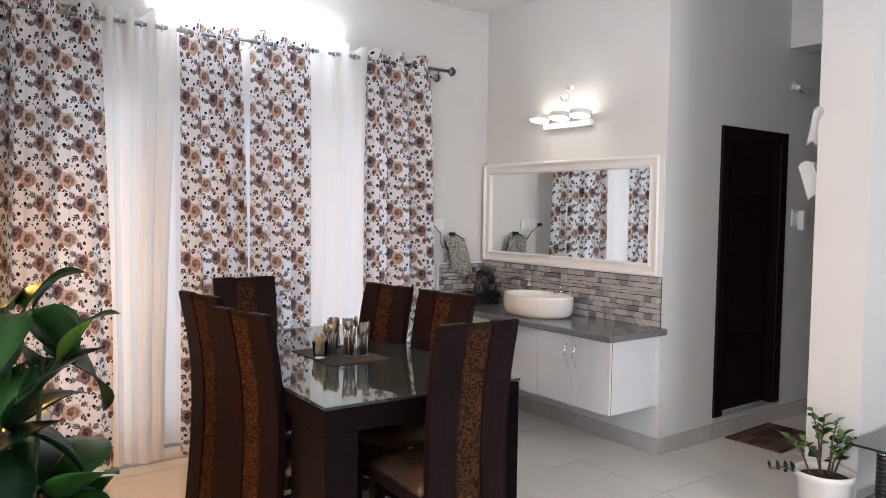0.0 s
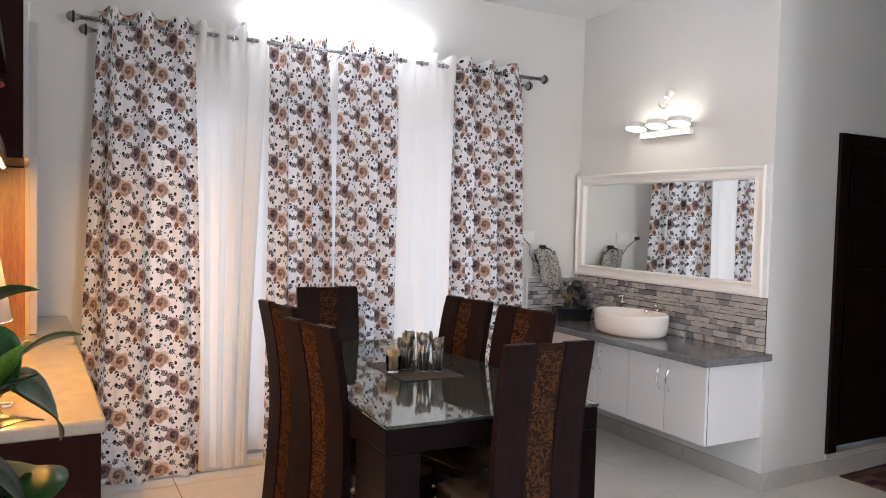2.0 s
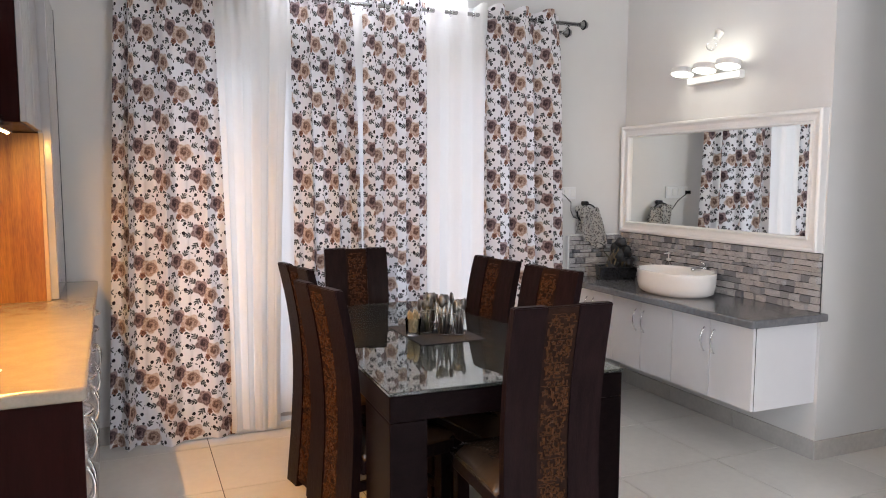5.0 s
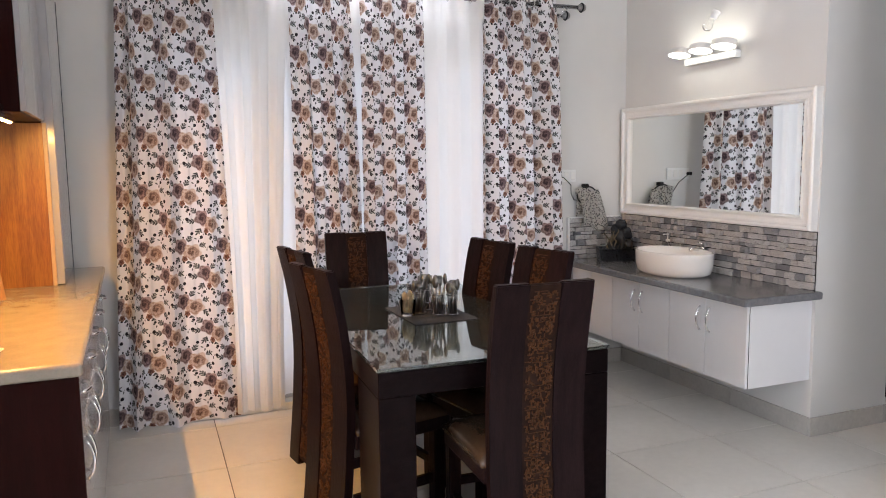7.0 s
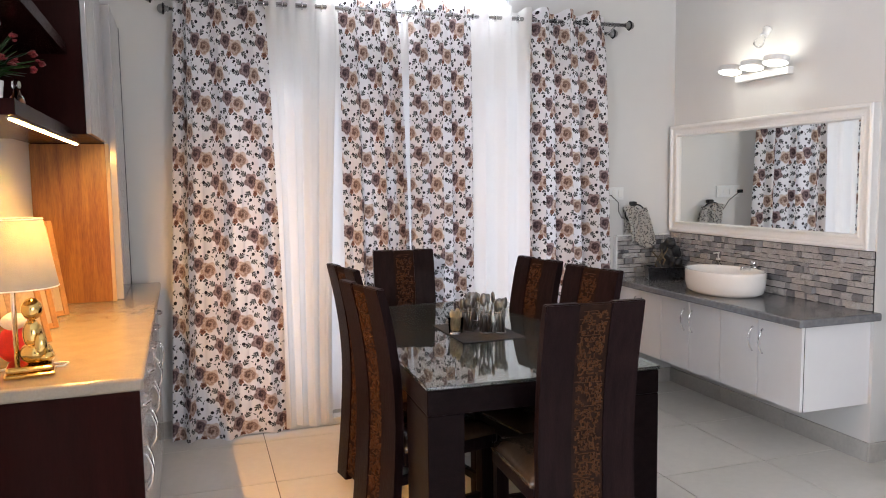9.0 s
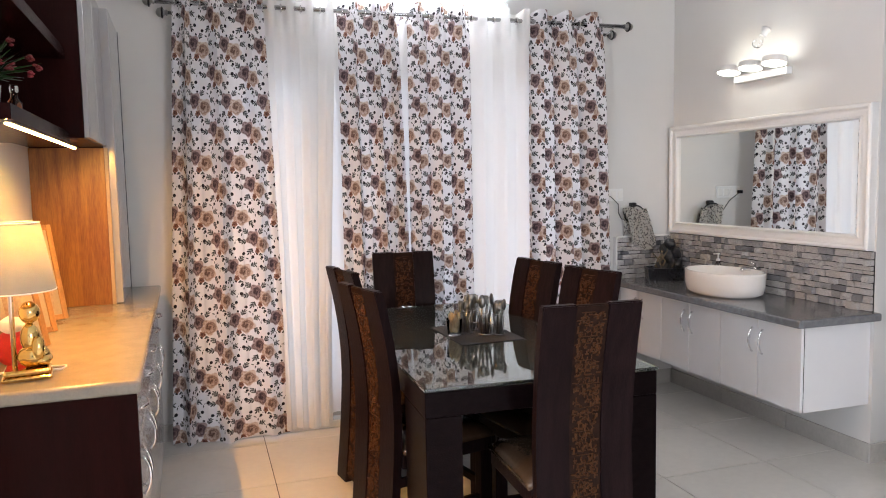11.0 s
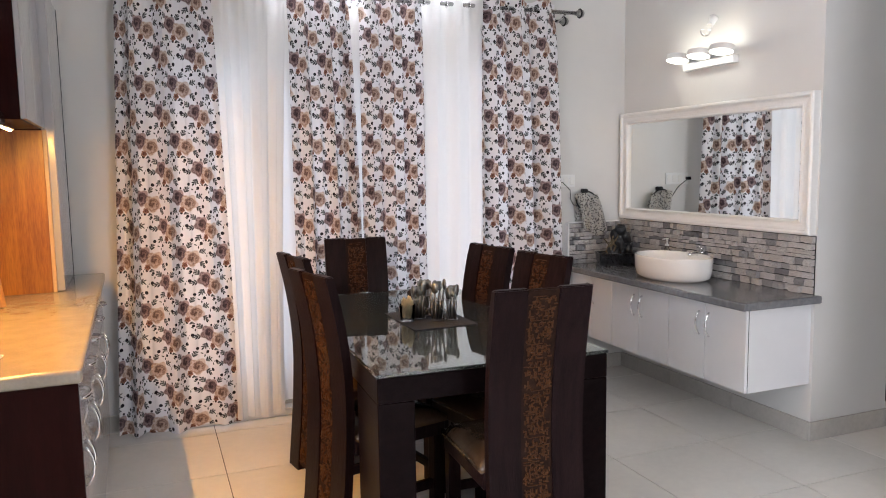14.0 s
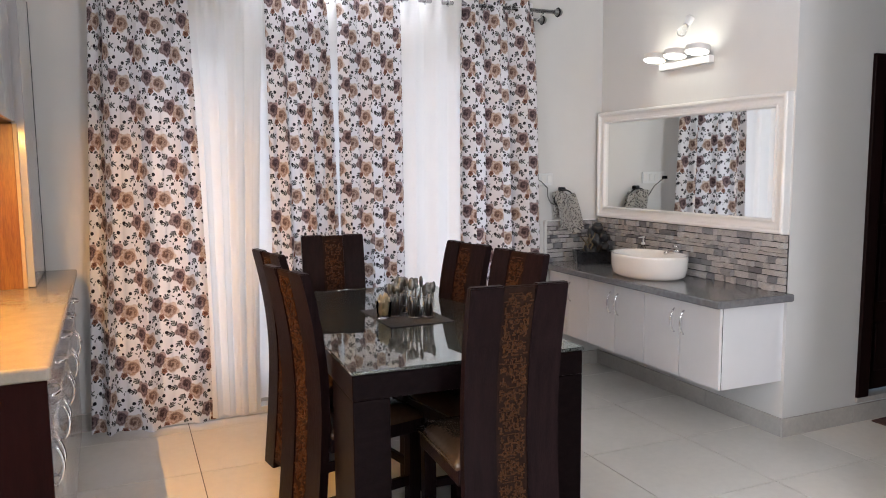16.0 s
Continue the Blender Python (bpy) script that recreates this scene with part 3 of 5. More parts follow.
# ---- curtains ----
def curtain(name, top, bottom, folds, amp, phase, z0, z1, y, mat, label, group, seed, eyelets=True, lean=0.0, pinch=1.0, ease=1.0, curl=0.0):
    root = thing(name, pose((top[0] + top[1]) / 2, y, 0), label, "curtain", group)
    cx = (top[0] + top[1]) / 2
    rnd = random.Random(seed)
    nu, nv = max(60, int(folds * 36)), 40
    bm = bmesh.new()
    uvl = bm.loops.layers.uv.new("cloth")
    fw = [rnd.uniform(0.75, 1.25) for _ in range(int(folds) + 3)]
    acc = [0.0]
    for w in fw:
        acc.append(acc[-1] + w)
    scale_ = (folds + 0.0) / acc[int(folds)]

    def ph(s):
        q = s * folds / scale_
        k = 0
        while k + 1 < len(acc) - 1 and acc[k + 1] < q:
            k += 1
        return k + (q - acc[k]) / fw[k]

    prev, us, grid = None, [0.0], []
    depth = [rnd.uniform(0.75, 1.15) for _ in range(int(folds) + 4)]
    for i in range(nu + 1):
        s = i / nu
        f = ph(s)
        d = depth[int(f)] * (1 - (f - int(f))) + depth[int(f) + 1] * (f - int(f))
        col = []
        for j in range(nv + 1):
            t = j / nv
            drop = 1 - t
            te = t ** ease
            xl, xr = bottom[0] + (top[0] - bottom[0]) * te, bottom[1] + (top[1] - bottom[1]) * te
            wav = math.sin(2 * math.pi * f + phase)
            wav2 = 0.22 * math.sin(4.3 * math.pi * f + phase * 2 + 2.2 * drop)
            sway = 0.20 * noise.noise(Vector((s * folds * 0.9 + seed, drop * 1.6, seed * 0.37)))
            a = amp * d * (0.80 + 0.28 * drop)
            hem = 0.008 * math.sin(9.0 * s + seed) if j == 0 else 0.0
            x = xl + (xr - xl) * s + 0.35 * amp * math.sin(4 * math.pi * f + 2 * phase) * 0.5
            crease = pinch * 0.55 - pinch * 1.25 * abs(math.sin(math.pi * (2 * f + 0.3 * math.sin(seed + 1.1 * drop)))) ** 0.7
            head = min(1.0, max(0.0, (t - 0.90) / 0.07))
            head = head * head * (3 - 2 * head)
            front = 0.036 * math.tanh(2.6 * wav) / math.tanh(2.6)
            rise = -0.012 * math.tanh(2.6 * wav) if j == nv else 0.0
            body = a * (0.62 * wav + (0.30 + 0.42 * min(1.0, drop * 3)) * crease + (wav2 * 0.6 + sway) * min(1.0, drop * 4)) - lean * drop - curl * max(0.0, 1 - 6 * s) ** 1.5
            col.append(bm.verts.new((x - cx, body * (1 - head) + front * head, z0 + (z1 - z0) * t + hem + rise)))
        grid.append(col)
    for i in range(nu):
        us.append(us[-1] + (grid[i + 1][nv // 2].co.xy - grid[i][nv // 2].co.xy).length)
    for i in range(nu):
        for j in range(nv):
            f = bm.faces.new((grid[i][j], grid[i + 1][j], grid[i + 1][j + 1], grid[i][j + 1]))
            f.smooth = True
            for lp, (a, b) in zip(f.loops, ((i, j), (i + 1, j), (i + 1, j + 1), (i, j + 1))):
                lp[uvl].uv = (us[a] + seed * 0.37, (z0 + (z1 - z0) * b / nv))
    me = mesh_of("fabric", bm, mat, recalc=False)
    ob = new("fabric", me)
    ob.parent = root
    if eyelets:
        for k in range(int(round(folds * 2))):
            want = (k + 0.5 - phase / math.pi) / 2
            s = next((i / nu for i in range(nu) if ph(i / nu) >= want), None)
            if s is None or want < 0.05:
                continue
            bm = bmesh.new()
            x = top[0] + (top[1] - top[0]) * s - cx
            tube(bm, [(x + 0.004 * (-1) ** k, 0.019 * math.cos(a), 2.440 + 0.019 * math.sin(a)) for a in [2 * math.pi * q / 14 for q in range(14)]], 0.0045, 6, closed=True)
            part("eyelet", bm, M["chrome"], root, "chrome eyelet ring")
    return root


YC, ZT = 4.66, 2.502
PRINT = "floor-length white curtain printed with brown roses, eyelets on rod"
curtain("curtain", (0.845, 1.320), (0.735, 1.385), 3.0, 0.056, 0.9, 0.022, ZT, YC, M["print_cloth"], PRINT, "rose print curtains", 1)
curtain("curtain", (1.735, 2.085), (1.735, 2.140), 3.5, 0.044, 0.3, 0.022, ZT, YC, M["print_cloth"], PRINT, "rose print curtains", 2, ease=1.8)
curtain("curtain", (2.165, 2.558), (2.150, 2.560), 3.5, 0.044, 2.0, 0.022, ZT, YC, M["print_cloth"], PRINT, "rose print curtains", 3, ease=1.8)
curtain("curtain", (2.915, 3.465), (2.905, 3.545), 3.0, 0.056, 1.2, 0.022, ZT, YC, M["print_cloth"], PRINT, "rose print curtains", 4, curl=0.075)
SHEER = "white sheer embossed curtain hanging from eyelets, daylight behind"
curtain("sheer_curtain", (1.300, 1.735), (1.350, 1.640), 4.0, 0.021, 0.5, 0.030, ZT - 0.004, YC + 0.006, M["sheer"], SHEER, "sheer curtains", 5, pinch=0.25, ease=1.5)
curtain("sheer_curtain", (2.545, 2.975), (2.545, 2.975), 3.0, 0.021, 1.4, 0.030, ZT - 0.004, YC + 0.006, M["sheer"], SHEER, "sheer curtains", 6, pinch=0.25)
REAR = "white sheer curtain on the rear rod"
curtain("sheer_curtain", (2.04, 2.23), (2.04, 2.23), 1.5, 0.014, 0.2, 0.075, 2.420, YC + 0.098, M["sheer"], REAR, "sheer curtains", 7, eyelets=False, pinch=0.0)
curtain("sheer_curtain", (1.53, 1.80), (1.53, 1.80), 2.0, 0.014, 0.9, 0.075, 2.420, YC + 0.098, M["sheer"], REAR, "sheer curtains", 8, eyelets=False, pinch=0.0)

rods = thing("curtain_rod", pose(2.19, YC, 2.440), "chrome double curtain rod with ringed ball finials", "curtain rod")


def rod(y, z, x0, x1, r):
    bm = bmesh.new()
    tube(bm, [(x0, y, z), (x1, y, z)], r, 14)
    part("rod", bm, M["rod_steel"], rods)
    for x, s in ((x0, -1), (x1, 1)):
        bm = bmesh.new()
        prof = [(0.010, 0), (0.017, 0.004), (0.017, 0.010), (0.012, 0.014), (0.020, 0.020), (0.026, 0.030), (0.0265, 0.040), (0.022, 0.052), (0.012, 0.060), (0.002, 0.063)]
        lathe(bm, prof, 20)
        bmesh.ops.transform(bm, matrix=Matrix.Translation((x, y, z)) @ pose(0, 0, 0, 0, 90 * s, 0), verts=bm.verts)
        fin = part("finial", bm, M["steel"], rods, "dark chrome ball finial")
        bm = bmesh.new()
        tube(bm, [(x + s * 0.030, y + 0.0262 * math.cos(a), z + 0.0262 * math.sin(a)) for a in [2 * math.pi * q / 20 for q in range(20)]], 0.0060, 6, closed=True)
        part("ring", bm, M["black_metal"], fin, "black ring")


rod(0.0, 0.0, -1.42, 1.42, 0.0125)
rod(0.098, -0.036, -1.36, 1.36, 0.0095)
for x in (-1.30, -0.03, 1.34):
    bm = bmesh.new()
    tube(bm, [(x, 0.155, 0.0), (x, 0.10, -0.047), (x, 0.0, -0.016)], 0.006, 8)
    bbox(bm, (x - 0.014, 0.150, -0.04), (x + 0.014, 0.1595, 0.04), 0.003)
    part("bracket", bm, M["chrome"], rods)

# tube light on the wall over the curtains
tl = thing("tube_light", pose(2.222, YN, 2.548), "lit white tube light mounted over the curtain rod", "light")
pbox("housing", (-0.60, -0.036, -0.010), (0.60, -0.002, 0.014), M["plastic_white"], tl, 0.006)
bm = bmesh.new()
tube(bm, [(-0.59, -0.055, 0), (0.59, -0.055, 0)], 0.016, 14)
part("tube", bm, M["tube"], tl, "glowing white tube")
for x in (-0.60, 0.60):
    pbox("end_cap", (x - 0.012, -0.072, -0.017), (x + 0.012, -0.003, 0.017), M["plastic_white"], tl, 0.004)


# ---- dining set ----
def back_off(z):
    """Sideways sweep of the chair back: leaning out at the top, splayed a little at the floor."""
    t = z / 1.06
    return -0.034 * (1 - t) ** 2 + 0.016 * math.sin(math.pi * t) - 0.062 * max(0.0, t - 0.45) ** 2 / 0.3025 + 0.0


def bend(bm):
    for v in bm.verts:
        v.co.y += back_off(v.co.z)


def plank(x0, x1, y0, y1, z0, z1, n=16):
    bm = bmesh.new()
    rows = []
    for k in range(n + 1):
        z = z0 + (z1 - z0) * k / n
        rows.append([bm.verts.new(p) for p in ((x0, y0, z), (x1, y0, z), (x1, y1, z), (x0, y1, z))])
    for A, B in zip(rows, rows[1:]):
        for j in range(4):
            bm.faces.new((A[j], A[(j + 1) % 4], B[(j + 1) % 4], B[j]))
    bm.faces.new(rows[0][::-1])
    bm.faces.new(rows[-1])
    es = [e for e in bm.edges if abs((e.verts[0].co - e.verts[1].co).z) > 0.001 or e.verts[0].co.z > z1 - 0.001]
    bmesh.ops.bevel(bm, geom=es, offset=0.004, segments=2, affect="EDGES")
    bend(bm)
    return bm


def relief(y, s, seed):
    """Raised bars, arcs and rings of a carved strip."""
    rnd = random.Random(seed)
    bm = bmesh.new()
    for k in range(12):
        zc = 0.082 + k * 0.0825
        for _ in range(52):
            x, z = rnd.uniform(-0.047, 0.047), zc + rnd.uniform(-0.036, 0.036)
            if rnd.random() < 0.5:
                w, h = rnd.uniform(0.0025, 0.008), rnd.uniform(0.0011, 0.0026)
            else:
                w, h = rnd.uniform(0.0011, 0.0025), rnd.uniform(0.003, 0.009)
            d = rnd.uniform(0.003, 0.006)
            bbox(bm, (x - w, min(y, y + s * d), z - h), (x + w, max(y, y + s * d), z + h), 0.0, 1)
        for _ in range(10):
            x, z, r = rnd.uniform(-0.042, 0.042), zc + rnd.uniform(-0.034, 0.034), rnd.uniform(0.004, 0.010)
            a0 = rnd.uniform(0, 360)
            tube(bm, [(px, y + s * 0.003, pz) for px, pz in arc(x, z, r, a0, a0 + rnd.uniform(150, 330), 8)], 0.0022, 5)
        bbox(bm, (rnd.uniform(-0.052, -0.02), min(y, y + s * 0.004), zc + 0.0405), (rnd.uniform(0.01, 0.052), max(y, y + s * 0.004), zc + 0.0430), 0.001, 1)
    bend(bm)
    return bm


def dining_chair():
    c = thing("dining_chair", Matrix(), "dark wooden high-back dining chair with carved bronze strip", "chair", "chairs round the dining table")
    yb = -0.20
    for x0, x1 in ((-0.176, -0.058), (0.058, 0.176)):
        part("back_plank", plank(x0, x1, yb - 0.0175, yb + 0.0175, 0.0, 1.06), M["dark_wood"], c)
    core = part("carved_panel", plank(-0.058, 0.058, yb - 0.011, yb + 0.011, 0.03, 1.056), M["carved_base"], c, "dark carved centre strip")
    part("carving", relief(yb - 0.011, -1, 5), M["carved"], core, "raised bronze brown carving")
    part("carving", relief(yb + 0.011, 1, 8), M["carved"], core, "raised bronze brown carving")
    bm = bmesh.new()
    bbox(bm, (-0.182, -0.178, 0.365), (0.182, 0.235, 0.425), 0.005)
    part("seat_frame", bm, M["dark_wood"], c)
    bm = bmesh.new()
    r = bmesh.ops.create_grid(bm, x_segments=12, y_segments=12, size=0.5)
    for v in bm.verts:
        px, py = v.co.x * 2, v.co.y * 2
        edge = max(abs(px), abs(py))
        v.co = Vector((px * 0.190, 0.032 + py * 0.206, 0.472 + 0.022 * (1 - px ** 2) * (1 - py ** 2) - 0.030 * max(0.0, (edge - 0.72) / 0.28) ** 2.2))
    ext = bmesh.ops.extrude_face_region(bm, geom=list(bm.faces))
    for v in [g for g in ext["geom"] if isinstance(g, bmesh.types.BMVert)]:
        v.co.z = 0.422
    for f in bm.faces:
        f.smooth = True
    part("seat", bm, M["leather"], c, "glossy brown leatherette seat cushion")
    for x in (-0.156, 0.156):
        pbox("leg", (x - 0.024, 0.180, 0.0), (x + 0.024, 0.230, 0.368), M["dark_wood"], c, 0.004)
        pbox("side_stretcher", (x - 0.012, -0.18, 0.14), (x + 0.012, 0.182, 0.18), M["dark_wood"], c, 0.003)
    pbox("front_stretcher", (-0.133, 0.195, 0.20), (0.133, 0.217, 0.235), M["dark_wood"], c, 0.003)
    return c


chair = dining_chair()
SPOTS = [(2.146, 2.738, -2.8), (2.025, 4.254, 174.4), (1.772, 3.251, -77.3), (1.821, 3.860, -80.0), (2.296, 3.702, 99.5), (2.350, 3.2535, 101.0)]
chair.matrix_world = pose(SPOTS[0][0], SPOTS[0][1], 0, 0, 0, SPOTS[0][2])
for x, y, a in SPOTS[1:]:
    copy_thing(chair, pose(x, y, 0, 0, 0, a))

TX0, TX1, TY0, TY1 = 1.630, 2.510, 2.696, 4.336
table = thing("dining_table", pose(TX0, TY0, 0, 0, 0, -2.0), "black-brown wooden dining table with a full glass top", "table")
W, D = TX1 - TX0, TY1 - TY0
pbox("tabletop", (0, 0, 0.668), (W, D, 0.756), M["table_wood"], table, 0.004)
for x0 in (0.0, W - 0.13):
    for y0 in (0.0, D - 0.30):
        pbox("leg", (x0, y0, 0), (x0 + 0.13, y0 + 0.30, 0.6675), M["table_wood"], table, 0.004)
pbox("apron", (0.13, 0.30, 0.58), (0.155, D - 0.30, 0.6675), M["table_wood"], table, 0.003)
pbox("apron", (W - 0.155, 0.30, 0.58), (W - 0.13, D - 0.30, 0.6675), M["table_wood"], table, 0.003)
pbox("glass_top", (-0.004, -0.004, 0.7585), (W + 0.004, D + 0.004, 0.7705), M["table_glass"], table, 0.002, "clear glass sheet with a green edge", 1)

mat_ = thing("placemat", pose(2.113, 3.485, 0.7708, 0, 0, 1), "dark grey woven table mat on the glass", "placemat")
bm = bmesh.new()
for k in range(30):
    x = -0.142 + k * 0.0098
    bbox(bm, (x - 0.0044, -0.21, 0), (x + 0.0044, 0.21, 0.0035), 0.0012, 1)
part("weave", bm, M["placemat"], mat_)

# ---- cutlery stands ----
def cutlery_stand(m, seed, n, tall):
    root = thing("cutlery_stand", m @ Matrix.Scale(1.1, 4), "steel ring stand holding upright spoons and forks", "cutlery stand", "table caddy")
    rnd = random.Random(seed)
    bm = bmesh.new()
    for z, r in ((0.006, 0.024), (0.085, 0.022)):
        tube(bm, [(r * math.cos(a), r * math.sin(a), z) for a in [2 * math.pi * q / 20 for q in range(20)]], 0.0028, 6, closed=True)
    for k in range(4):
        a = math.pi / 2 * k
        tube(bm, [(0.024 * math.cos(a), 0.024 * math.sin(a), 0.006), (0.026 * math.cos(a), 0.026 * math.sin(a), 0.045), (0.022 * math.cos(a), 0.022 * math.sin(a), 0.085)], 0.0024, 6)
    part("rack", bm, M["steel"], root)
    for k in range(n):
        a = 2 * math.pi * k / n + rnd.uniform(-0.2, 0.2)
        r, lean = 0.011, rnd.uniform(0.08, 0.28)
        x0, y0 = r * math.cos(a), r * math.sin(a)
        h = tall + rnd.uniform(-0.008, 0.008)
        tip = Vector((x0 + lean * h * math.cos(a) * 0.6, y0 + lean * h * math.sin(a) * 0.6, h))
        bm = bmesh.new()
        tube(bm, [(x0, y0, 0.004), tuple(Vector((x0, y0, 0.004)).lerp(tip, 0.6)), tuple(tip)], 0.005, 7, taper=[0.0065, 0.0055, 0.0028])
        if k % 2:
            bmesh.ops.create_uvsphere(bm, u_segments=10, v_segments=7, radius=1.0, matrix=Matrix.Translation(tip + Vector((0, 0, 0.013))) @ pose(0, 0, 0, 0, 0, math.degrees(a)) @ Matrix.Diagonal((0.007, 0.0165, 0.024, 1)))
        else:
            for j in range(-2, 3):
                tube(bm, [tuple(tip), tuple(tip + Vector((-math.sin(a) * j * 0.0035, math.cos(a) * j * 0.0035, 0.010))), tuple(tip + Vector((-math.sin(a) * j * 0.0038, math.cos(a) * j * 0.0038, 0.033)))], 0.0019, 5)
        for f in bm.faces:
            f.smooth = True
        part("spoon" if k % 2 else "fork", bm, M["steel"], root)


cutlery_stand(pose(2.066, 3.480, 0.7745, 0, 0, 10), 3, 6, 0.104)
cutlery_stand(pose(2.128, 3.415, 0.7745, 0, 0, 50), 4, 6, 0.128)
cutlery_stand(pose(2.112, 3.540, 0.7745, 0, 0, 70), 6, 6, 0.116)
cutlery_stand(pose(2.186, 3.395, 0.7745, 0, 0, 20), 7, 6, 0.106)
hold = thing("wire_holder", pose(2.122, 3.455, 0.7745), "curled steel wire holder between the cutlery stands", "table holder")
for x, y, z, r, rz, a0, a1 in ((0.0, -0.035, 0.003, 0.058, -38, 0, 180), (-0.02, 0.0, 0.100, 0.050, -30, 180, 360), (0.035, 0.02, 0.003, 0.050, 40, 0, 180)):
    bm = bmesh.new()
    tube(bm, [(q, 0, max(w, 0.003)) for q, w in arc(0, z, r, a0, a1, 24)], 0.0028, 6)
    bmesh.ops.transform(bm, matrix=pose(x, y, 0, 0, 0, rz), verts=bm.verts)
    part("wire_loop", bm, M["steel"], hold)
tum = thing("napkin_glass", pose(2.004, 3.470, 0.7745), "clear tumbler with crumpled cream paper napkins", "glass")
bm = bmesh.new()
lathe(bm, [(0.001, 0.0), (0.030, 0.0), (0.036, 0.075), (0.0352, 0.075), (0.0292, 0.004), (0.001, 0.004)], 28, cap=False)
part("tumbler", bm, M["clear_thin"], tum)
for a, h, w in ((10, 0.104, 0.031), (80, 0.092, 0.030), (140, 0.098, 0.030)):
    bm = bmesh.new()
    rows = [[bm.verts.new((w * (2 * i / 6 - 1) * (0.80 - 3.0 * abs(z - 0.045)) * (1.0 if z < 0.05 else 1.15), 0.007 * math.sin(i * 1.7 + z * 70 + a), z + 0.012 * (z / h) * math.cos(i * 1.1 + a))) for i in range(7)] for z in [0.009 + (h - 0.009) * q / 5 for q in range(6)]]
    for A, B in zip(rows, rows[1:]):
        for j in range(6):
            bm.faces.new((A[j], A[j + 1], B[j + 1], B[j]))
    bmesh.ops.solidify(bm, geom=list(bm.faces), thickness=0.002)
    bmesh.ops.transform(bm, matrix=pose(0, 0, 0, 4, 6, a), verts=bm.verts)
    part("napkin", bm, M["napkin"], tum)


# ---- wash basin wall ----
def handle(parent, p, length, out, flip=1):
    """A bow handle standing off a door, upright; out is the way it stands off."""
    bm = bmesh.new()
    o, n = Vector(out), 12
    pts = [Vector(p) + Vector((0, 0, length * (k / n - 0.5))) + o * (0.004 + 0.026 * math.sin(math.pi * k / n) ** 0.7) for k in range(n + 1)]
    tube(bm, [tuple(q) for q in pts], 0.005, 8)
    return part("handle", bm, M["chrome"], parent, "chrome bow handle")


VX, VZ0, VZ1 = 3.697, 0.300, 0.735
for y0, y1 in ((3.18, 3.769), (3.769, 4.325), (4.325, 4.80)):
    cab = thing("vanity_cabinet", pose(VX, y0, VZ0), "white gloss wall-hung vanity cabinet below the basin counter", "cabinet", "vanity cabinets")
    w, h = y1 - y0, VZ1 - VZ0
    pbox("body", (0, 0.001, 0), (XE - VX - 0.002, w - 0.001, h - 0.001), M["white_laminate"], cab, 0.002)
    # black sheet behind the doors stands in for shade in their gaps
    pbox("gasket", (-0.0032, 0.0025, 0.0025), (-0.0004, w - 0.0025, h - 0.007), M["black_gloss"], cab, 0.0, "dark sheet painting the shade in the door gaps")
    for k in range(2):
        a, b = w * k / 2 + 0.0021, w * (k + 1) / 2 - 0.0021
        d = pbox("door", (-0.021, a, 0.002), (-0.0036, b, h - 0.006), M["white_laminate"], cab, 0.002)
        handle(d, (-0.021, b - 0.035 if k == 0 else a + 0.035, h * 0.705), 0.130, (-1, 0, 0))
top = thing("vanity_counter", pose(0, 0, 0.7355), "grey granite counter with a rounded front edge", "counter")
bm = bmesh.new()
bbox(bm, (3.620, 3.138, 0), (XE - 0.001, YN - 0.013, 0.038))
part("slab", bm, M["granite"], top)
bm = bmesh.new()
bbox(bm, (3.600, 3.118, 0.0), (3.6198, YN - 0.013, 0.0385), 0.008, 4)
part("front_nosing", bm, M["granite"], top, "rounded polished front edge")
bm = bmesh.new()
bbox(bm, (3.6202, 3.118, 0.0), (XE - 0.001, 3.1378, 0.0385), 0.008, 4)
part("end_nosing", bm, M["granite"], top, "rounded polished end edge")

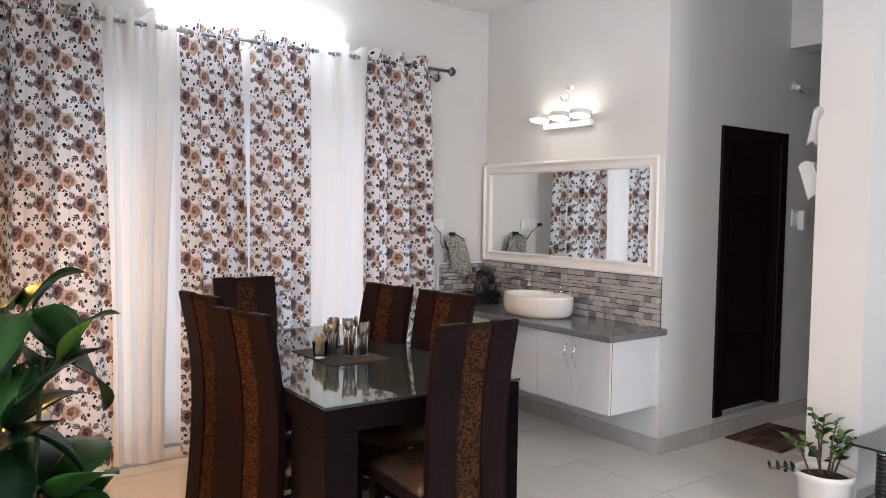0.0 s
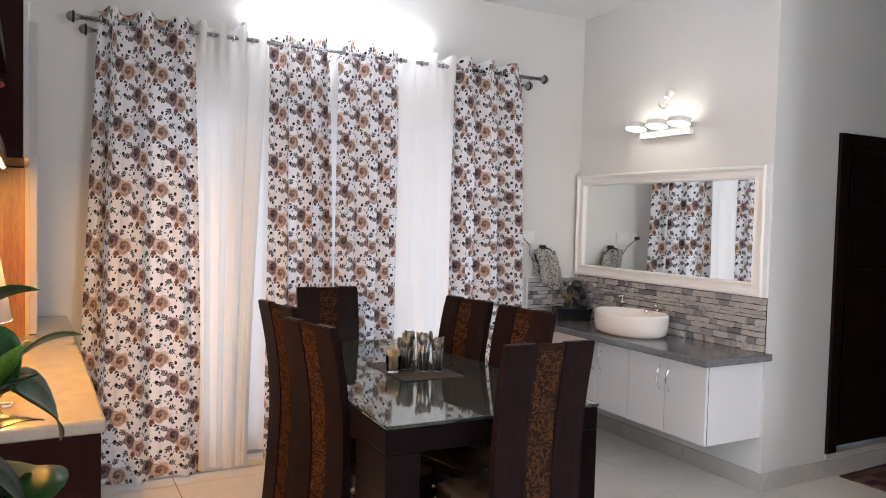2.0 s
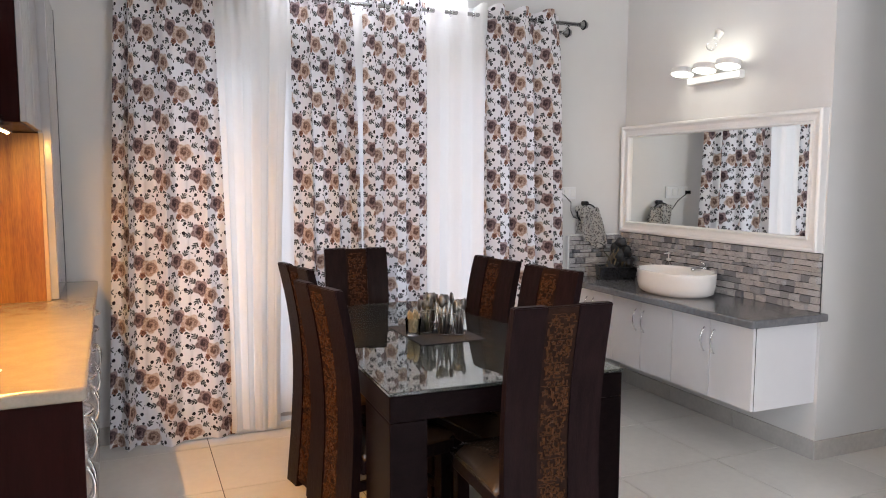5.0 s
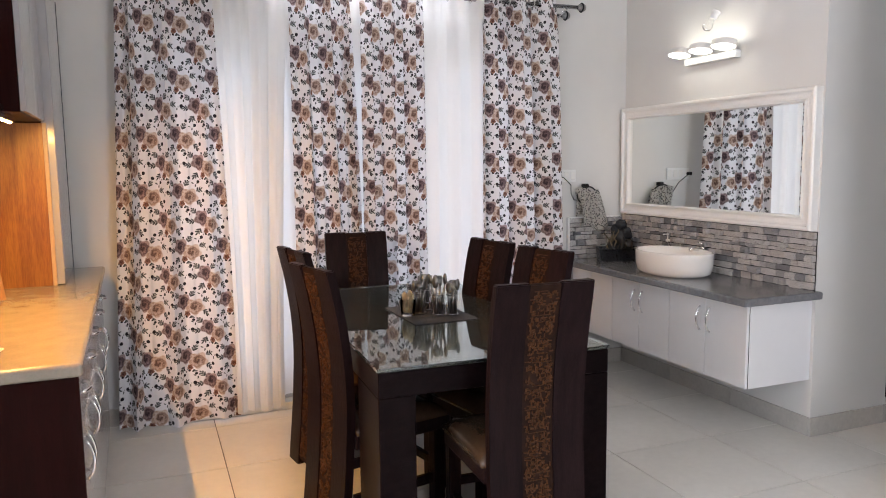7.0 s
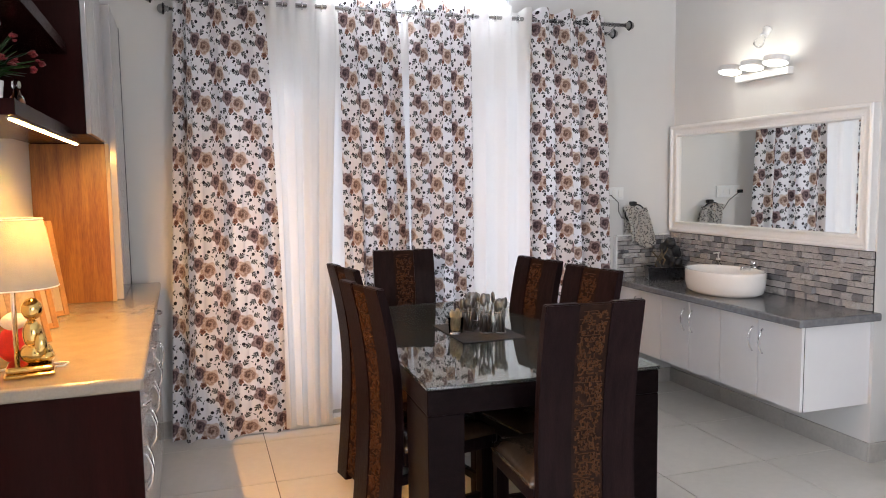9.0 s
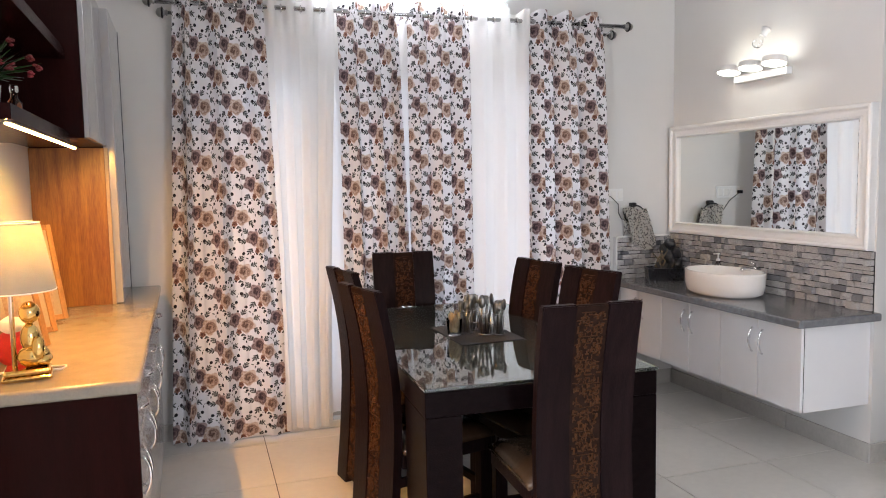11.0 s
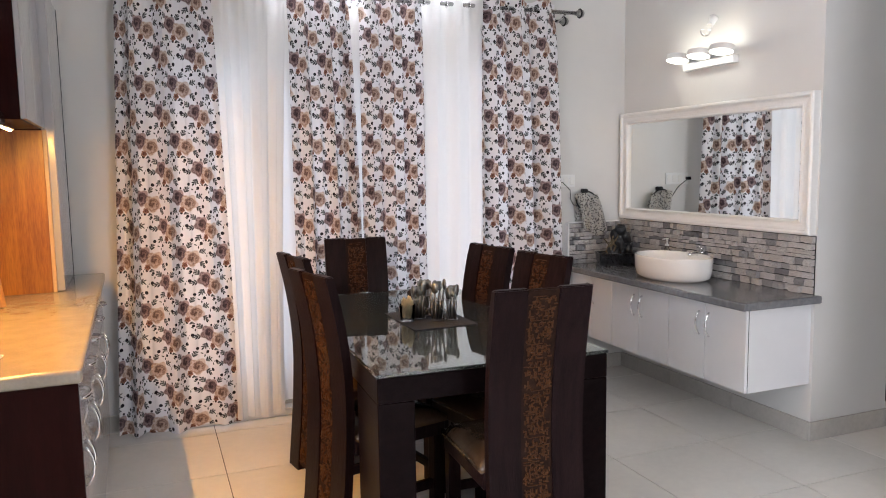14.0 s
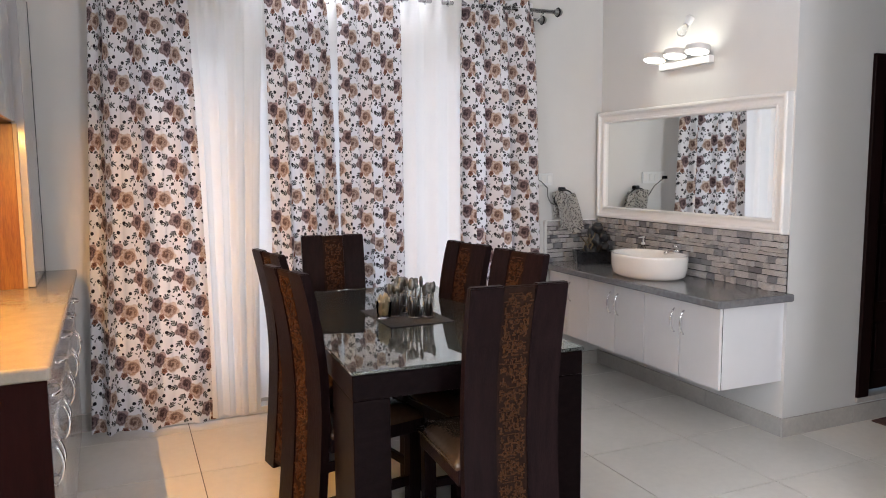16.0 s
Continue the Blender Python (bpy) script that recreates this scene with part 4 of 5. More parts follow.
# ledge stone cladding, stone by stone
def cladding(name, m, length, height, seed, label):
    root = thing(name, m, label, "stone cladding", kind="structure")
    bm = bmesh.new()
    bbox(bm, (0, 0.006, 0), (length, 0.012, height))
    part("mortar_bed", bm, M["stone_back"], root)
    rnd = random.Random(seed)
    shapes = []
    for k in range(9):
        bm = bmesh.new()
        front = [[bm.verts.new((-0.5 + i / 3 + (rnd.uniform(-0.07, 0.07) if i in (1, 2) else rnd.uniform(-0.02, 0.02)), -0.5 + rnd.uniform(0.0, 0.30) + (0.10 if i in (0, 3) or j in (0, 2) else 0.0), -0.5 + j / 2 + rnd.uniform(-0.06, 0.06))) for j in range(3)] for i in range(4)]
        back = [bm.verts.new((x, 0.5, z)) for x, z in ((-0.5, -0.5), (0.5, -0.5), (0.5, 0.5), (-0.5, 0.5))]
        for i in range(3):
            for j in range(2):
                bm.faces.new((front[i][j], front[i + 1][j], front[i + 1][j + 1], front[i][j + 1]))
        bm.faces.new([back[0], back[1]] + [front[i][0] for i in (3, 2, 1, 0)])
        bm.faces.new([back[2], back[3]] + [front[i][2] for i in (0, 1, 2, 3)])
        bm.faces.new([back[3], back[0], front[0][0], front[0][1], front[0][2]])
        bm.faces.new([back[1], back[2], front[3][2], front[3][1], front[3][0]])
        bm.faces.new(back[::-1])
        bmesh.ops.triangulate(bm, faces=list(bm.faces))
        shapes.append(mesh_of("stone", bm, M["stone"]))
    cuts = [0.0]
    for r in range(9):
        cuts.append(cuts[-1] + rnd.choice((0.7, 0.9, 1.0, 1.15, 1.4)))
    cuts = [c * height / cuts[-1] for c in cuts]
    for z0, z1 in zip(cuts, cuts[1:]):
        x, rh = 0.0, z1 - z0
        while x < length - 0.002:
            w = min(rnd.choice((0.035, 0.045, 0.06, 0.065, 0.08, 0.11)) * rnd.uniform(0.85, 1.15), length - x)
            if length - x - w < 0.03:
                w = length - x
            d = rnd.choice((0.006, 0.012, 0.020, 0.028, 0.036)) * rnd.uniform(0.8, 1.2)
            ob = new("stone", rnd.choice(shapes))
            ob.parent = root
            ob.matrix_basis = Matrix.Translation((x + w / 2, 0.012 - (d + 0.010) / 2, (z0 + z1) / 2)) @ Matrix.Diagonal((w * 0.94, d + 0.010, rh * 0.84, 1))
            x += w


CZ = 0.7735
cladding("stone_cladding", pose(XE - 0.013, YN - 0.012, CZ, 0, 0, -90), 1.640, 1.075 - CZ, 11, "grey split-face stone cladding between counter and mirror")
cladding("stone_cladding", pose(3.648, YN - 0.0135, CZ), 0.425, 1.055 - CZ, 12, "grey split-face stone cladding on the curtain wall")
solid("trim", [((3.633, YN - 0.030, CZ), (3.647, YN, 1.06)), ((3.647, YN - 0.022, 1.056), (4.06, YN, 1.066))], M["frame_white"], label="white trim strip edging the stone", category="trim")

# mirror
mir = thing("wall_mirror", pose(XE, 3.176, 1.079), "large wall mirror in a stepped cream frame", "mirror")
MW, MH = 1.624, 0.728
bm = bmesh.new()
prof = [(0.0, 0.0), (0.0, 0.042), (0.004, 0.050), (0.013, 0.053), (0.022, 0.050), (0.026, 0.041), (0.034, 0.036), (0.048, 0.034), (0.060, 0.036), (0.064, 0.044), (0.070, 0.046), (0.075, 0.040), (0.078, 0.026), (0.078, 0.0)]
loops = []
for d, o in prof:
    loops.append([bm.verts.new(p) for p in ((-o, d, d), (-o, MW - d, d), (-o, MW - d, MH - d), (-o, d, MH - d))])
for A, B in zip(loops, loops[1:]):
    for j in range(4):
        bm.faces.new((A[j], A[(j + 1) % 4], B[(j + 1) % 4], B[j]))
part("frame", bm, M["frame_white"], mir)
pbox("glass", (-0.024, 0.076, 0.076), (-0.004, MW - 0.076, MH - 0.076), M["mirror"], mir, 0)

# basin
bas = thing("wash_basin", pose(3.853, 3.968, 0.7738), "white ceramic oval vessel basin on the counter", "basin")
bm = bmesh.new()
pr = [(0.60, 0.0), (0.86, 0.003), (0.955, 0.020), (0.99, 0.060), (1.0, 0.118), (0.995, 0.128), (0.975, 0.132), (0.955, 0.128), (0.935, 0.110), (0.86, 0.050), (0.60, 0.024), (0.10, 0.018), (0.02, 0.017)]
lathe(bm, [(r, z * 1.06) for r, z in pr], 56, 0.184, 0.268)
for v in bm.verts:
    if v.co.x > 0:
        v.co.y *= 1.0 + 0.10 * abs(v.co.x) / 0.172
part("bowl", bm, M["ceramic"], bas)
bm = bmesh.new()
lathe(bm, [(0.004, 0.018), (0.022, 0.019), (0.024, 0.0225), (0.016, 0.024), (0.002, 0.024)], 20)
part("drain", bm, M["chrome"], bas, "chrome drain")
tap = thing("basin_tap", pose(4.062, 3.950, 0.7738), "short chrome mixer tap behind the basin", "tap")
bm = bmesh.new()
lathe(bm, [(0.024, 0), (0.024, 0.006), (0.018, 0.012), (0.017, 0.140), (0.019, 0.146), (0.010, 0.152)], 20)
part("body", bm, M["chrome"], tap)
bm = bmesh.new()
tube(bm, [(0, 0, 0.125), (-0.05, 0, 0.140), (-0.090, 0, 0.138), (-0.096, 0, 0.128)], 0.011, 12)
part("spout", bm, M["chrome"], tap)
bm = bmesh.new()
tube(bm, [(0, 0, 0.150), (0.004, 0, 0.166), (-0.030, 0.0, 0.176)], 0.006, 8)
part("lever", bm, M["chrome"], tap)
sb = thing("soap_bottle", pose(4.03, 4.235, 0.7738), "clear pump soap bottle beside the basin", "bottle")
bm = bmesh.new()
lathe(bm, [(0.002, 0), (0.028, 0), (0.030, 0.01), (0.030, 0.12), (0.012, 0.145), (0.012, 0.16)], 22)
part("bottle", bm, M["clear"], sb)
bm = bmesh.new()
lathe(bm, [(0.013, 0.158), (0.013, 0.172), (0.004, 0.174), (0.004, 0.20), (0.010, 0.202), (0.010, 0.21), (0.002, 0.211)], 16)
tube(bm, [(0, 0, 0.206), (-0.035, 0, 0.204)], 0.004, 8)
part("pump", bm, M["plastic_white"], sb)

# tabletop fountain in its dark tray
fo = thing("table_fountain", pose(3.905, 4.615, 0.7738, 0, 0, -24) @ Matrix.Diagonal((0.92, 1.0, 1.16, 1)), "black tray with dark resin rocks and driftwood", "ornament")
bm = bmesh.new()
pts = [(0.125, 0.075, 0.0), (0.135, 0.085, 0.075), (0.127, 0.077, 0.075), (0.118, 0.068, 0.010)]
rings = [[bm.verts.new((sx * a, sy * b, z)) for sx, sy in ((-1, -1), (1, -1), (1, 1), (-1, 1))] for a, b, z in pts]
for A, B in zip(rings, rings[1:]):
    for j in range(4):
        bm.faces.new((A[j], A[(j + 1) % 4], B[(j + 1) % 4], B[j]))
bm.faces.new(rings[0][::-1])
bm.faces.new(rings[-1])
part("tray", bm, M["black_ceramic"], fo)
rnd = random.Random(21)
for x, y, z, r in ((-0.02, 0.0, 0.06, 0.055), (0.05, 0.01, 0.07, 0.05), (0.02, 0.02, 0.13, 0.05), (0.07, 0.02, 0.16, 0.045), (0.04, 0.01, 0.205, 0.04), (-0.07, 0.0, 0.05, 0.04), (0.0, 0.02, 0.18, 0.035), (0.09, 0.0, 0.09, 0.035)):
    bm = bmesh.new()
    bmesh.ops.create_icosphere(bm, subdivisions=3, radius=r)
    for v in bm.verts:
        v.co *= 1 + 0.42 * noise.noise(v.co * 26 + Vector((x * 90, y * 70, z * 50)))
        v.co += Vector((x, y, z))
    part("rock", bm, M["dark_rock"], fo)
for k in range(7):
    bm = bmesh.new()
    p = Vector((rnd.uniform(-0.07, 0.0), -0.03, 0.06))
    pts = [tuple(p)]
    for j in range(5):
        p = p + Vector((rnd.uniform(-0.022, 0.026), rnd.uniform(-0.012, 0.012), rnd.uniform(0.010, 0.032)))
        pts.append(tuple(p))
    tube(bm, pts, 0.006, 6, taper=[0.008, 0.007, 0.006, 0.005, 0.004, 0.002])
    part("branch", bm, M["driftwood"], fo, "pale twisted branch")

# wall lamp of three oval lenses
wl = thing("wall_lamp", pose(XE, 3.950, 2.042), "lit white wall lamp with three oval LED lenses", "lamp")
pbox("back_bar", (-0.045, -0.212, -0.022), (-0.001, 0.212, 0.022), M["plastic_white"], wl, 0.005, "white metal bar")
for yc in (-0.185, 0.0, 0.185):
    n = 36
    shell = bmesh.new()
    ring = [(0.056 * math.cos(2 * math.pi * k / n), 0.076 * math.copysign(abs(math.sin(2 * math.pi * k / n)) ** 0.8, math.sin(2 * math.pi * k / n))) for k in range(n)]
    lo = [shell.verts.new((x, y, -0.006)) for x, y in ring]
    hi = [shell.verts.new((x, y, 0.026)) for x, y in ring]
    hi2 = [shell.verts.new((x * 0.93, y * 0.93, 0.026)) for x, y in ring]
    lo2 = [shell.verts.new((x * 0.93, y * 0.93, -0.006)) for x, y in ring]
    for A, B in ((lo, hi), (hi, hi2), (hi2, lo2), (lo2, lo)):
        for k in range(n):
            shell.faces.new((A[k], A[(k + 1) % n], B[(k + 1) % n], B[k]))
    T = pose(-0.104, yc * 1.0, 0.044, 0, 13, 0)
    bmesh.ops.transform(shell, matrix=T, verts=shell.verts)
    lens = part("lens_ring", shell, M["frame_white"], wl, "pale grey lens rim")
    lit = bmesh.new()
    a = [lit.verts.new((x * 0.925, y * 0.925, -0.010)) for x, y in ring]
    b = [lit.verts.new((x * 0.925, y * 0.925, 0.015)) for x, y in ring]
    lit.faces.new(a)
    lit.faces.new(b)
    for k in range(n):
        lit.faces.new((a[k], a[(k + 1) % n], b[(k + 1) % n], b[k]))
    bmesh.ops.transform(lit, matrix=T, verts=lit.verts)
    part("diffuser", lit, M["led_white"], lens, "glowing white diffuser")
    pbox("arm", (-0.060, yc - 0.012, 0.0225), (-0.030, yc + 0.012, 0.034), M["chrome"], wl, 0.003)


def bulb_holder(m, label):
    root = thing("bulb_holder", m, label, "bulb")
    bm = bmesh.new()
    lathe(bm, [(0.032, 0), (0.032, 0.008), (0.020, 0.014), (0.018, 0.050), (0.020, 0.052)], 20)
    part("holder", bm, M["plastic_white"], root)
    bm = bmesh.new()
    lathe(bm, [(0.012, 0.050), (0.013, 0.062), (0.024, 0.080), (0.029, 0.098), (0.024, 0.118), (0.010, 0.128), (0.001, 0.129)], 22)
    part("bulb", bm, M["clear"], root, "unlit clear glass bulb")


bulb_holder(pose(XE, 3.943, 2.300) @ pose(0, 0, 0, 0, -140, 0), "unlit clear bulb in a white wall holder")
bulb_holder(pose(5.49, YS, 2.36) @ pose(0, 0, 0, 115, 0, 35), "unlit bulb in a white angled holder over the passage")

# switches, towel and cable
def switch_plate(m, n, w, h, label):
    root = thing("switch_plate", m, label, "switch")
    pbox("plate", (-w / 2, -0.012, -h / 2), (w / 2, -0.0005, h / 2), M["plastic_white"], root, 0.003)
    for k in range(n):
        x = -w / 2 + (k + 0.5) * w / n
        pbox("rocker", (x - w / n * 0.33, -0.016, -h * 0.3), (x + w / n * 0.33, -0.011, h * 0.3), M["ceramic"], root, 0.002)
    return root


switch_plate(pose(3.602, YN, 1.350), 4, 0.20, 0.085, "white modular switchboard beside the curtain")
switch_plate(pose(5.58, YS, 1.44), 2, 0.085, 0.12, "white switch plate beside the dark door")
gz = thing("wall_holder", pose(5.60, YS - 0.013, 1.40), "white plastic holder fixed on the switch plate", "holder")
pbox("body", (-0.005, -0.05, -0.05), (0.055, -0.001, 0.09), M["plastic_white"], gz, 0.012)

cab = thing("power_cable", pose(3.518, YN, 1.35), "black plug and thin cable hanging from the switchboard", "cable")
pbox("plug", (-0.014, -0.05, -0.012), (0.014, -0.017, 0.012), M["black_gloss"], cab, 0.004)
bm = bmesh.new()
tube(bm, [(0.0, -0.05, 0.0), (0.05, -0.075, -0.01), (0.115, -0.06, -0.06), (0.135, -0.03, -0.12), (0.165, -0.02, -0.165), (0.21, -0.016, -0.172)], 0.0028, 6)
part("cord", bm, M["black_gloss"], cab)

tw = thing("hand_towel", pose(3.790, YN, 1.245), "black and white spotted hand towel over a wall ring", "towel")
bm = bmesh.new()
tube(bm, [(0.075 * math.cos(a) - 0.02, -0.045 - 0.01 * math.sin(a), -0.03 + 0.06 * math.sin(a)) for a in [2 * math.pi * q / 28 for q in range(28)]], 0.005, 8, closed=True)
bbox(bm, (-0.04, -0.045, 0.02), (0.0, -0.001, 0.05), 0.008)
part("ring", bm, M["black_metal"], tw, "dark metal towel ring")
for s, zb in ((-1, -0.265), (1, -0.19)):
    bm = bmesh.new()
    nx, nz = 18, 16
    g = []
    for i in range(nx + 1):
        col = []
        for j in range(nz + 1):
            t = j / nz
            x = -0.115 + 0.19 * i / nx + (0.055 if s < 0 else 0.02) * t + 0.012 * math.sin(3 * t + i * 0.3)
            y = -0.052 + s * (0.020 + 0.008 * math.sin(i * 0.9 + 2 * t)) * min(1, 0.25 + 2.2 * t)
            col.append(bm.verts.new((x, y, 0.012 + 0.014 * math.sin(i * 0.35) + (zb + 0.012 * math.sin(i * 0.5)) * t)))
        g.append(col)
    for i in range(nx):
        for j in range(nz):
            f = bm.faces.new((g[i][j], g[i + 1][j], g[i + 1][j + 1], g[i][j + 1]))
            f.smooth = True
    ex = bmesh.ops.solidify(bm, geom=list(bm.faces), thickness=0.006)
    part("cloth", bm, M["towel"], tw)


# ---- crockery unit (local x backward is negative, y along the wall) ----
def unit_pose(x, y, z, rz=0):
    return UNIT @ pose(x, y, z, 0, 0, rz)


UL = 2.13
side = thing("sideboard", UNIT, "long crockery sideboard with brown ends and marbled gloss fronts", "sideboard")
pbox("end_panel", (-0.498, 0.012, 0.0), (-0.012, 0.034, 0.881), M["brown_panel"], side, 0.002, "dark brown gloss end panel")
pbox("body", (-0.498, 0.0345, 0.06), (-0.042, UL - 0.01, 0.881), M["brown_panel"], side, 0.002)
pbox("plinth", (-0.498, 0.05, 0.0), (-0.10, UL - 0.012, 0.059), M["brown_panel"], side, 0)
n = 5
for k in range(n):
    y0 = 0.043 + k * (UL - 0.055) / n
    y1 = 0.043 + (k + 1) * (UL - 0.055) / n
    dr = pbox("drawer_front", (-0.041, y0 + 0.002, 0.685), (-0.022, y1 - 0.002, 0.878), M["marble_laminate"], side, 0.002, "marbled grey gloss drawer front")
    bm = bmesh.new()
    yc = (y0 + y1) / 2
    tube(bm, [(-0.022, yc + d * 0.06, 0.790 - 0.012 * math.sin(math.pi * (d + 1) / 2)) if abs(d) == 1 else (-0.022 + 0.026 * math.cos(d * 1.45) ** 0.6, yc + d * 0.06, 0.790) for d in (-1, -0.9, -0.6, -0.3, 0, 0.3, 0.6, 0.9, 1)], 0.006, 8)
    part("handle", bm, M["chrome"], dr, "chrome bow handle")
    for a, b, e in ((y0 + 0.002, yc - 0.001, 1), (yc + 0.001, y1 - 0.002, -1)):
        d = pbox("door", (-0.041, a, 0.064), (-0.022, b, 0.681), M["marble_laminate"], side, 0.002, "marbled grey gloss door")
        handle(d, (-0.022, b - 0.035 if e > 0 else a + 0.035, 0.57), 0.12, (0.8, 0, 0))
ct = thing("stone_slab", UNIT, "polished beige stone top of the sideboard", "counter")
bm = bmesh.new()
bbox(bm, (-0.499, 0.0, 0.882), (0.0, UL + 0.012, 0.922), 0.012, 4)
part("slab", bm, M["counter"], ct)

tall = thing("tall_cabinet", unit_pose(0, 1.513, 0.9225), "tall grey gloss cabinet with a teak veneer side", "cabinet", "crockery wall cabinets")
TF = -0.178
pbox("side_panel", (-0.498, 0.0, 0.0), (TF - 0.014, 0.020, 0.719), M["veneer"], tall, 0.001, "warm teak veneer side panel")
pbox("edge_strip", (TF - 0.0135, 0.0, 0.0), (TF + 0.002, 0.022, 0.719), M["edge_band"], tall, 0.001, "beige edge band")
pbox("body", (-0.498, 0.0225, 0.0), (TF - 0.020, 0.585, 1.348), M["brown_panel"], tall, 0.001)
pbox("door", (TF - 0.0185, 0.0232, 0.002), (TF + 0.032, 0.580, 1.346), M["grey_laminate"], tall, 0.003, "grey gloss door")
pbox("edge_trim", (TF - 0.0185, 0.5805, 0.0), (TF + 0.034, 0.586, 1.348), M["black_metal"], tall, 0.001, "dark metal edge trim")
upper = thing("wall_cabinet", unit_pose(0, 0.856, 1.645), "wall cabinet with brown side and grey gloss doors", "cabinet", "crockery wall cabinets")
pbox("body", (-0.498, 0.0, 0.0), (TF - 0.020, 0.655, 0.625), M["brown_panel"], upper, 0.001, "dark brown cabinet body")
for k in range(2):
    pbox("door", (TF - 0.0185, 0.001 + k * 0.3275, 0.002), (TF, 0.3225 + k * 0.3275, 0.623), M["grey_laminate"], upper, 0.003, "grey gloss door")
for z in (1.627, 1.930):
    sh = thing("wall_shelf", unit_pose(0, -0.149, z), "dark brown floating shelf beside the wall cabinet", "shelf", "open shelves")
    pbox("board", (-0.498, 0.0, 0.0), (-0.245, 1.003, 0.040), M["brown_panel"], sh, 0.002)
strip = thing("led_strip", unit_pose(-0.262, -0.149, 1.6265), "lit warm LED strip under the shelf", "light")
pbox("channel", (-0.010, 0.03, -0.005), (0.010, 1.285, -0.0005), M["steel"], strip, 0.001)
# unseen strip added to hold the LED light off the back wall
pbox("lip", (-0.0060, 0.03, -0.0094), (-0.0040, 1.285, -0.0055), M["steel"], strip, 0)
bm = bmesh.new()
ends = [[bm.verts.new((x, y, z)) for x, z in ((-0.0035, -0.0052), (0.0025, -0.0052), (0.0025, -0.0060), (-0.0010, -0.0086), (-0.0035, -0.0086))] for y in (0.032, 1.283)]
for j in range(5):
    bm.faces.new((ends[0][j], ends[0][(j + 1) % 5], ends[1][(j + 1) % 5], ends[1][j]))
bm.faces.new(ends[0])
bm.faces.new(ends[1][::-1])
part("diffuser", bm, M["led_warm"], strip, "glowing warm slanted diffuser")
sp = thing("shelf_spot", unit_pose(-0.375, 0.31, 1.930), "small lit round spotlight below the shelf", "light")
bm = bmesh.new()
lathe(bm, [(0.026, 0.0), (0.026, -0.006), (0.021, -0.008), (0.020, -0.004)], 24, cap=False)
part("bezel", bm, M["steel"], sp)
bm = bmesh.new()
lathe(bm, [(0.001, -0.0045), (0.020, -0.0045), (0.020, -0.002), (0.001, -0.002)], 24)
part("lens", bm, M["spot"], sp, "glowing white lens")


# ---- things on the sideboard ----
lamp = thing("table_lamp", pose(0.460, 2.728, 0.9225, 0, 0, 8), "unlit table lamp with cream shade and gold figure base", "lamp")
bm = bmesh.new()
bbox(bm, (-0.065, -0.055, 0), (0.062, 0.055, 0.014), 0.008, 3)
bbox(bm, (-0.060, -0.050, 0.0145), (0.058, 0.050, 0.032), 0.010, 3)
part("base", bm, M["gold"], lamp)
bm = bmesh.new()
tube(bm, [(-0.032, 0, 0.030), (-0.032, 0, 0.30), (-0.015, 0, 0.33), (-0.015, 0, 0.40)], 0.007, 12)
part("stem", bm, M["chrome"], lamp)
bm = bmesh.new()
for x, y, z, rx, ry, rz in ((0.016, 0, 0.062, 0.042, 0.038, 0.034), (0.010, 0, 0.115, 0.026, 0.024, 0.044), (0.012, -0.004, 0.188, 0.028, 0.027, 0.032), (0.030, -0.028, 0.085, 0.016, 0.014, 0.036), (0.028, 0.028, 0.085, 0.016, 0.014, 0.036), (0.040, 0, 0.050, 0.024, 0.040, 0.018)):
    bmesh.ops.create_uvsphere(bm, u_segments=20, v_segments=14, radius=1.0, matrix=Matrix.Translation((x, y, z)) @ Matrix.Diagonal((rx, ry, rz, 1)))
for f in bm.faces:
    f.smooth = True
part("figure", bm, M["gold"], lamp, "plain rounded gold figure")
bm = bmesh.new()
lathe(bm, [(0.108, 0.252), (0.076, 0.443), (0.0745, 0.443), (0.1065, 0.252)], 48, at=(-0.022, 0, 0), cap=False)
bm.faces.ensure_lookup_table()
part("shade", bm, M["shade"], lamp, "cream fabric drum shade")
bm = bmesh.new()
tube(bm, [(-0.022 + 0.075 * math.cos(a), 0.075 * math.sin(a), 0.443) for a in [2 * math.pi * q / 40 for q in range(40)]], 0.0022, 6, closed=True)
part("shade_rim", bm, M["frame_white"], lamp)
bm = bmesh.new()
tube(bm, [(-0.022 + 0.1075 * math.cos(a), 0.1075 * math.sin(a), 0.252) for a in [2 * math.pi * q / 40 for q in range(40)]], 0.0022, 6, closed=True)
part("shade_rim", bm, M["frame_white"], lamp)
bm = bmesh.new()
tube(bm, [(0.03, 0.055, 0.004), (0.085, 0.05, 0.004), (0.095, 0.085, 0.004), (0.04, 0.105, 0.004), (-0.06, 0.09, 0.004), (-0.12, 0.04, 0.004), (-0.20, 0.06, 0.004)], 0.0032, 6)
part("cord", bm, M["plastic_white"], lamp, "white lamp cord")

doll = thing("red_ornament", pose(0.388, 2.905, 0.9225), "round red ornament with a white top", "ornament")
bm = bmesh.new()
bmesh.ops.create_uvsphere(bm, u_segments=24, v_segments=16, radius=1.0, matrix=Matrix.Translation((0, 0, 0.056)) @ Matrix.Diagonal((0.052, 0.05, 0.057, 1)))
for f in bm.faces:
    f.smooth = True
part("body", bm, M["red"], doll)
bm = bmesh.new()
bmesh.ops.create_icosphere(bm, subdivisions=3, radius=1.0, matrix=Matrix.Translation((0.0, -0.008, 0.128)) @ Matrix.Diagonal((0.036, 0.034, 0.026, 1)))
for v in bm.verts:
    v.co += v.normal * 0.004 * noise.noise(v.co * 60)
part("top", bm, M["plastic_white"], doll, "fluffy white top")


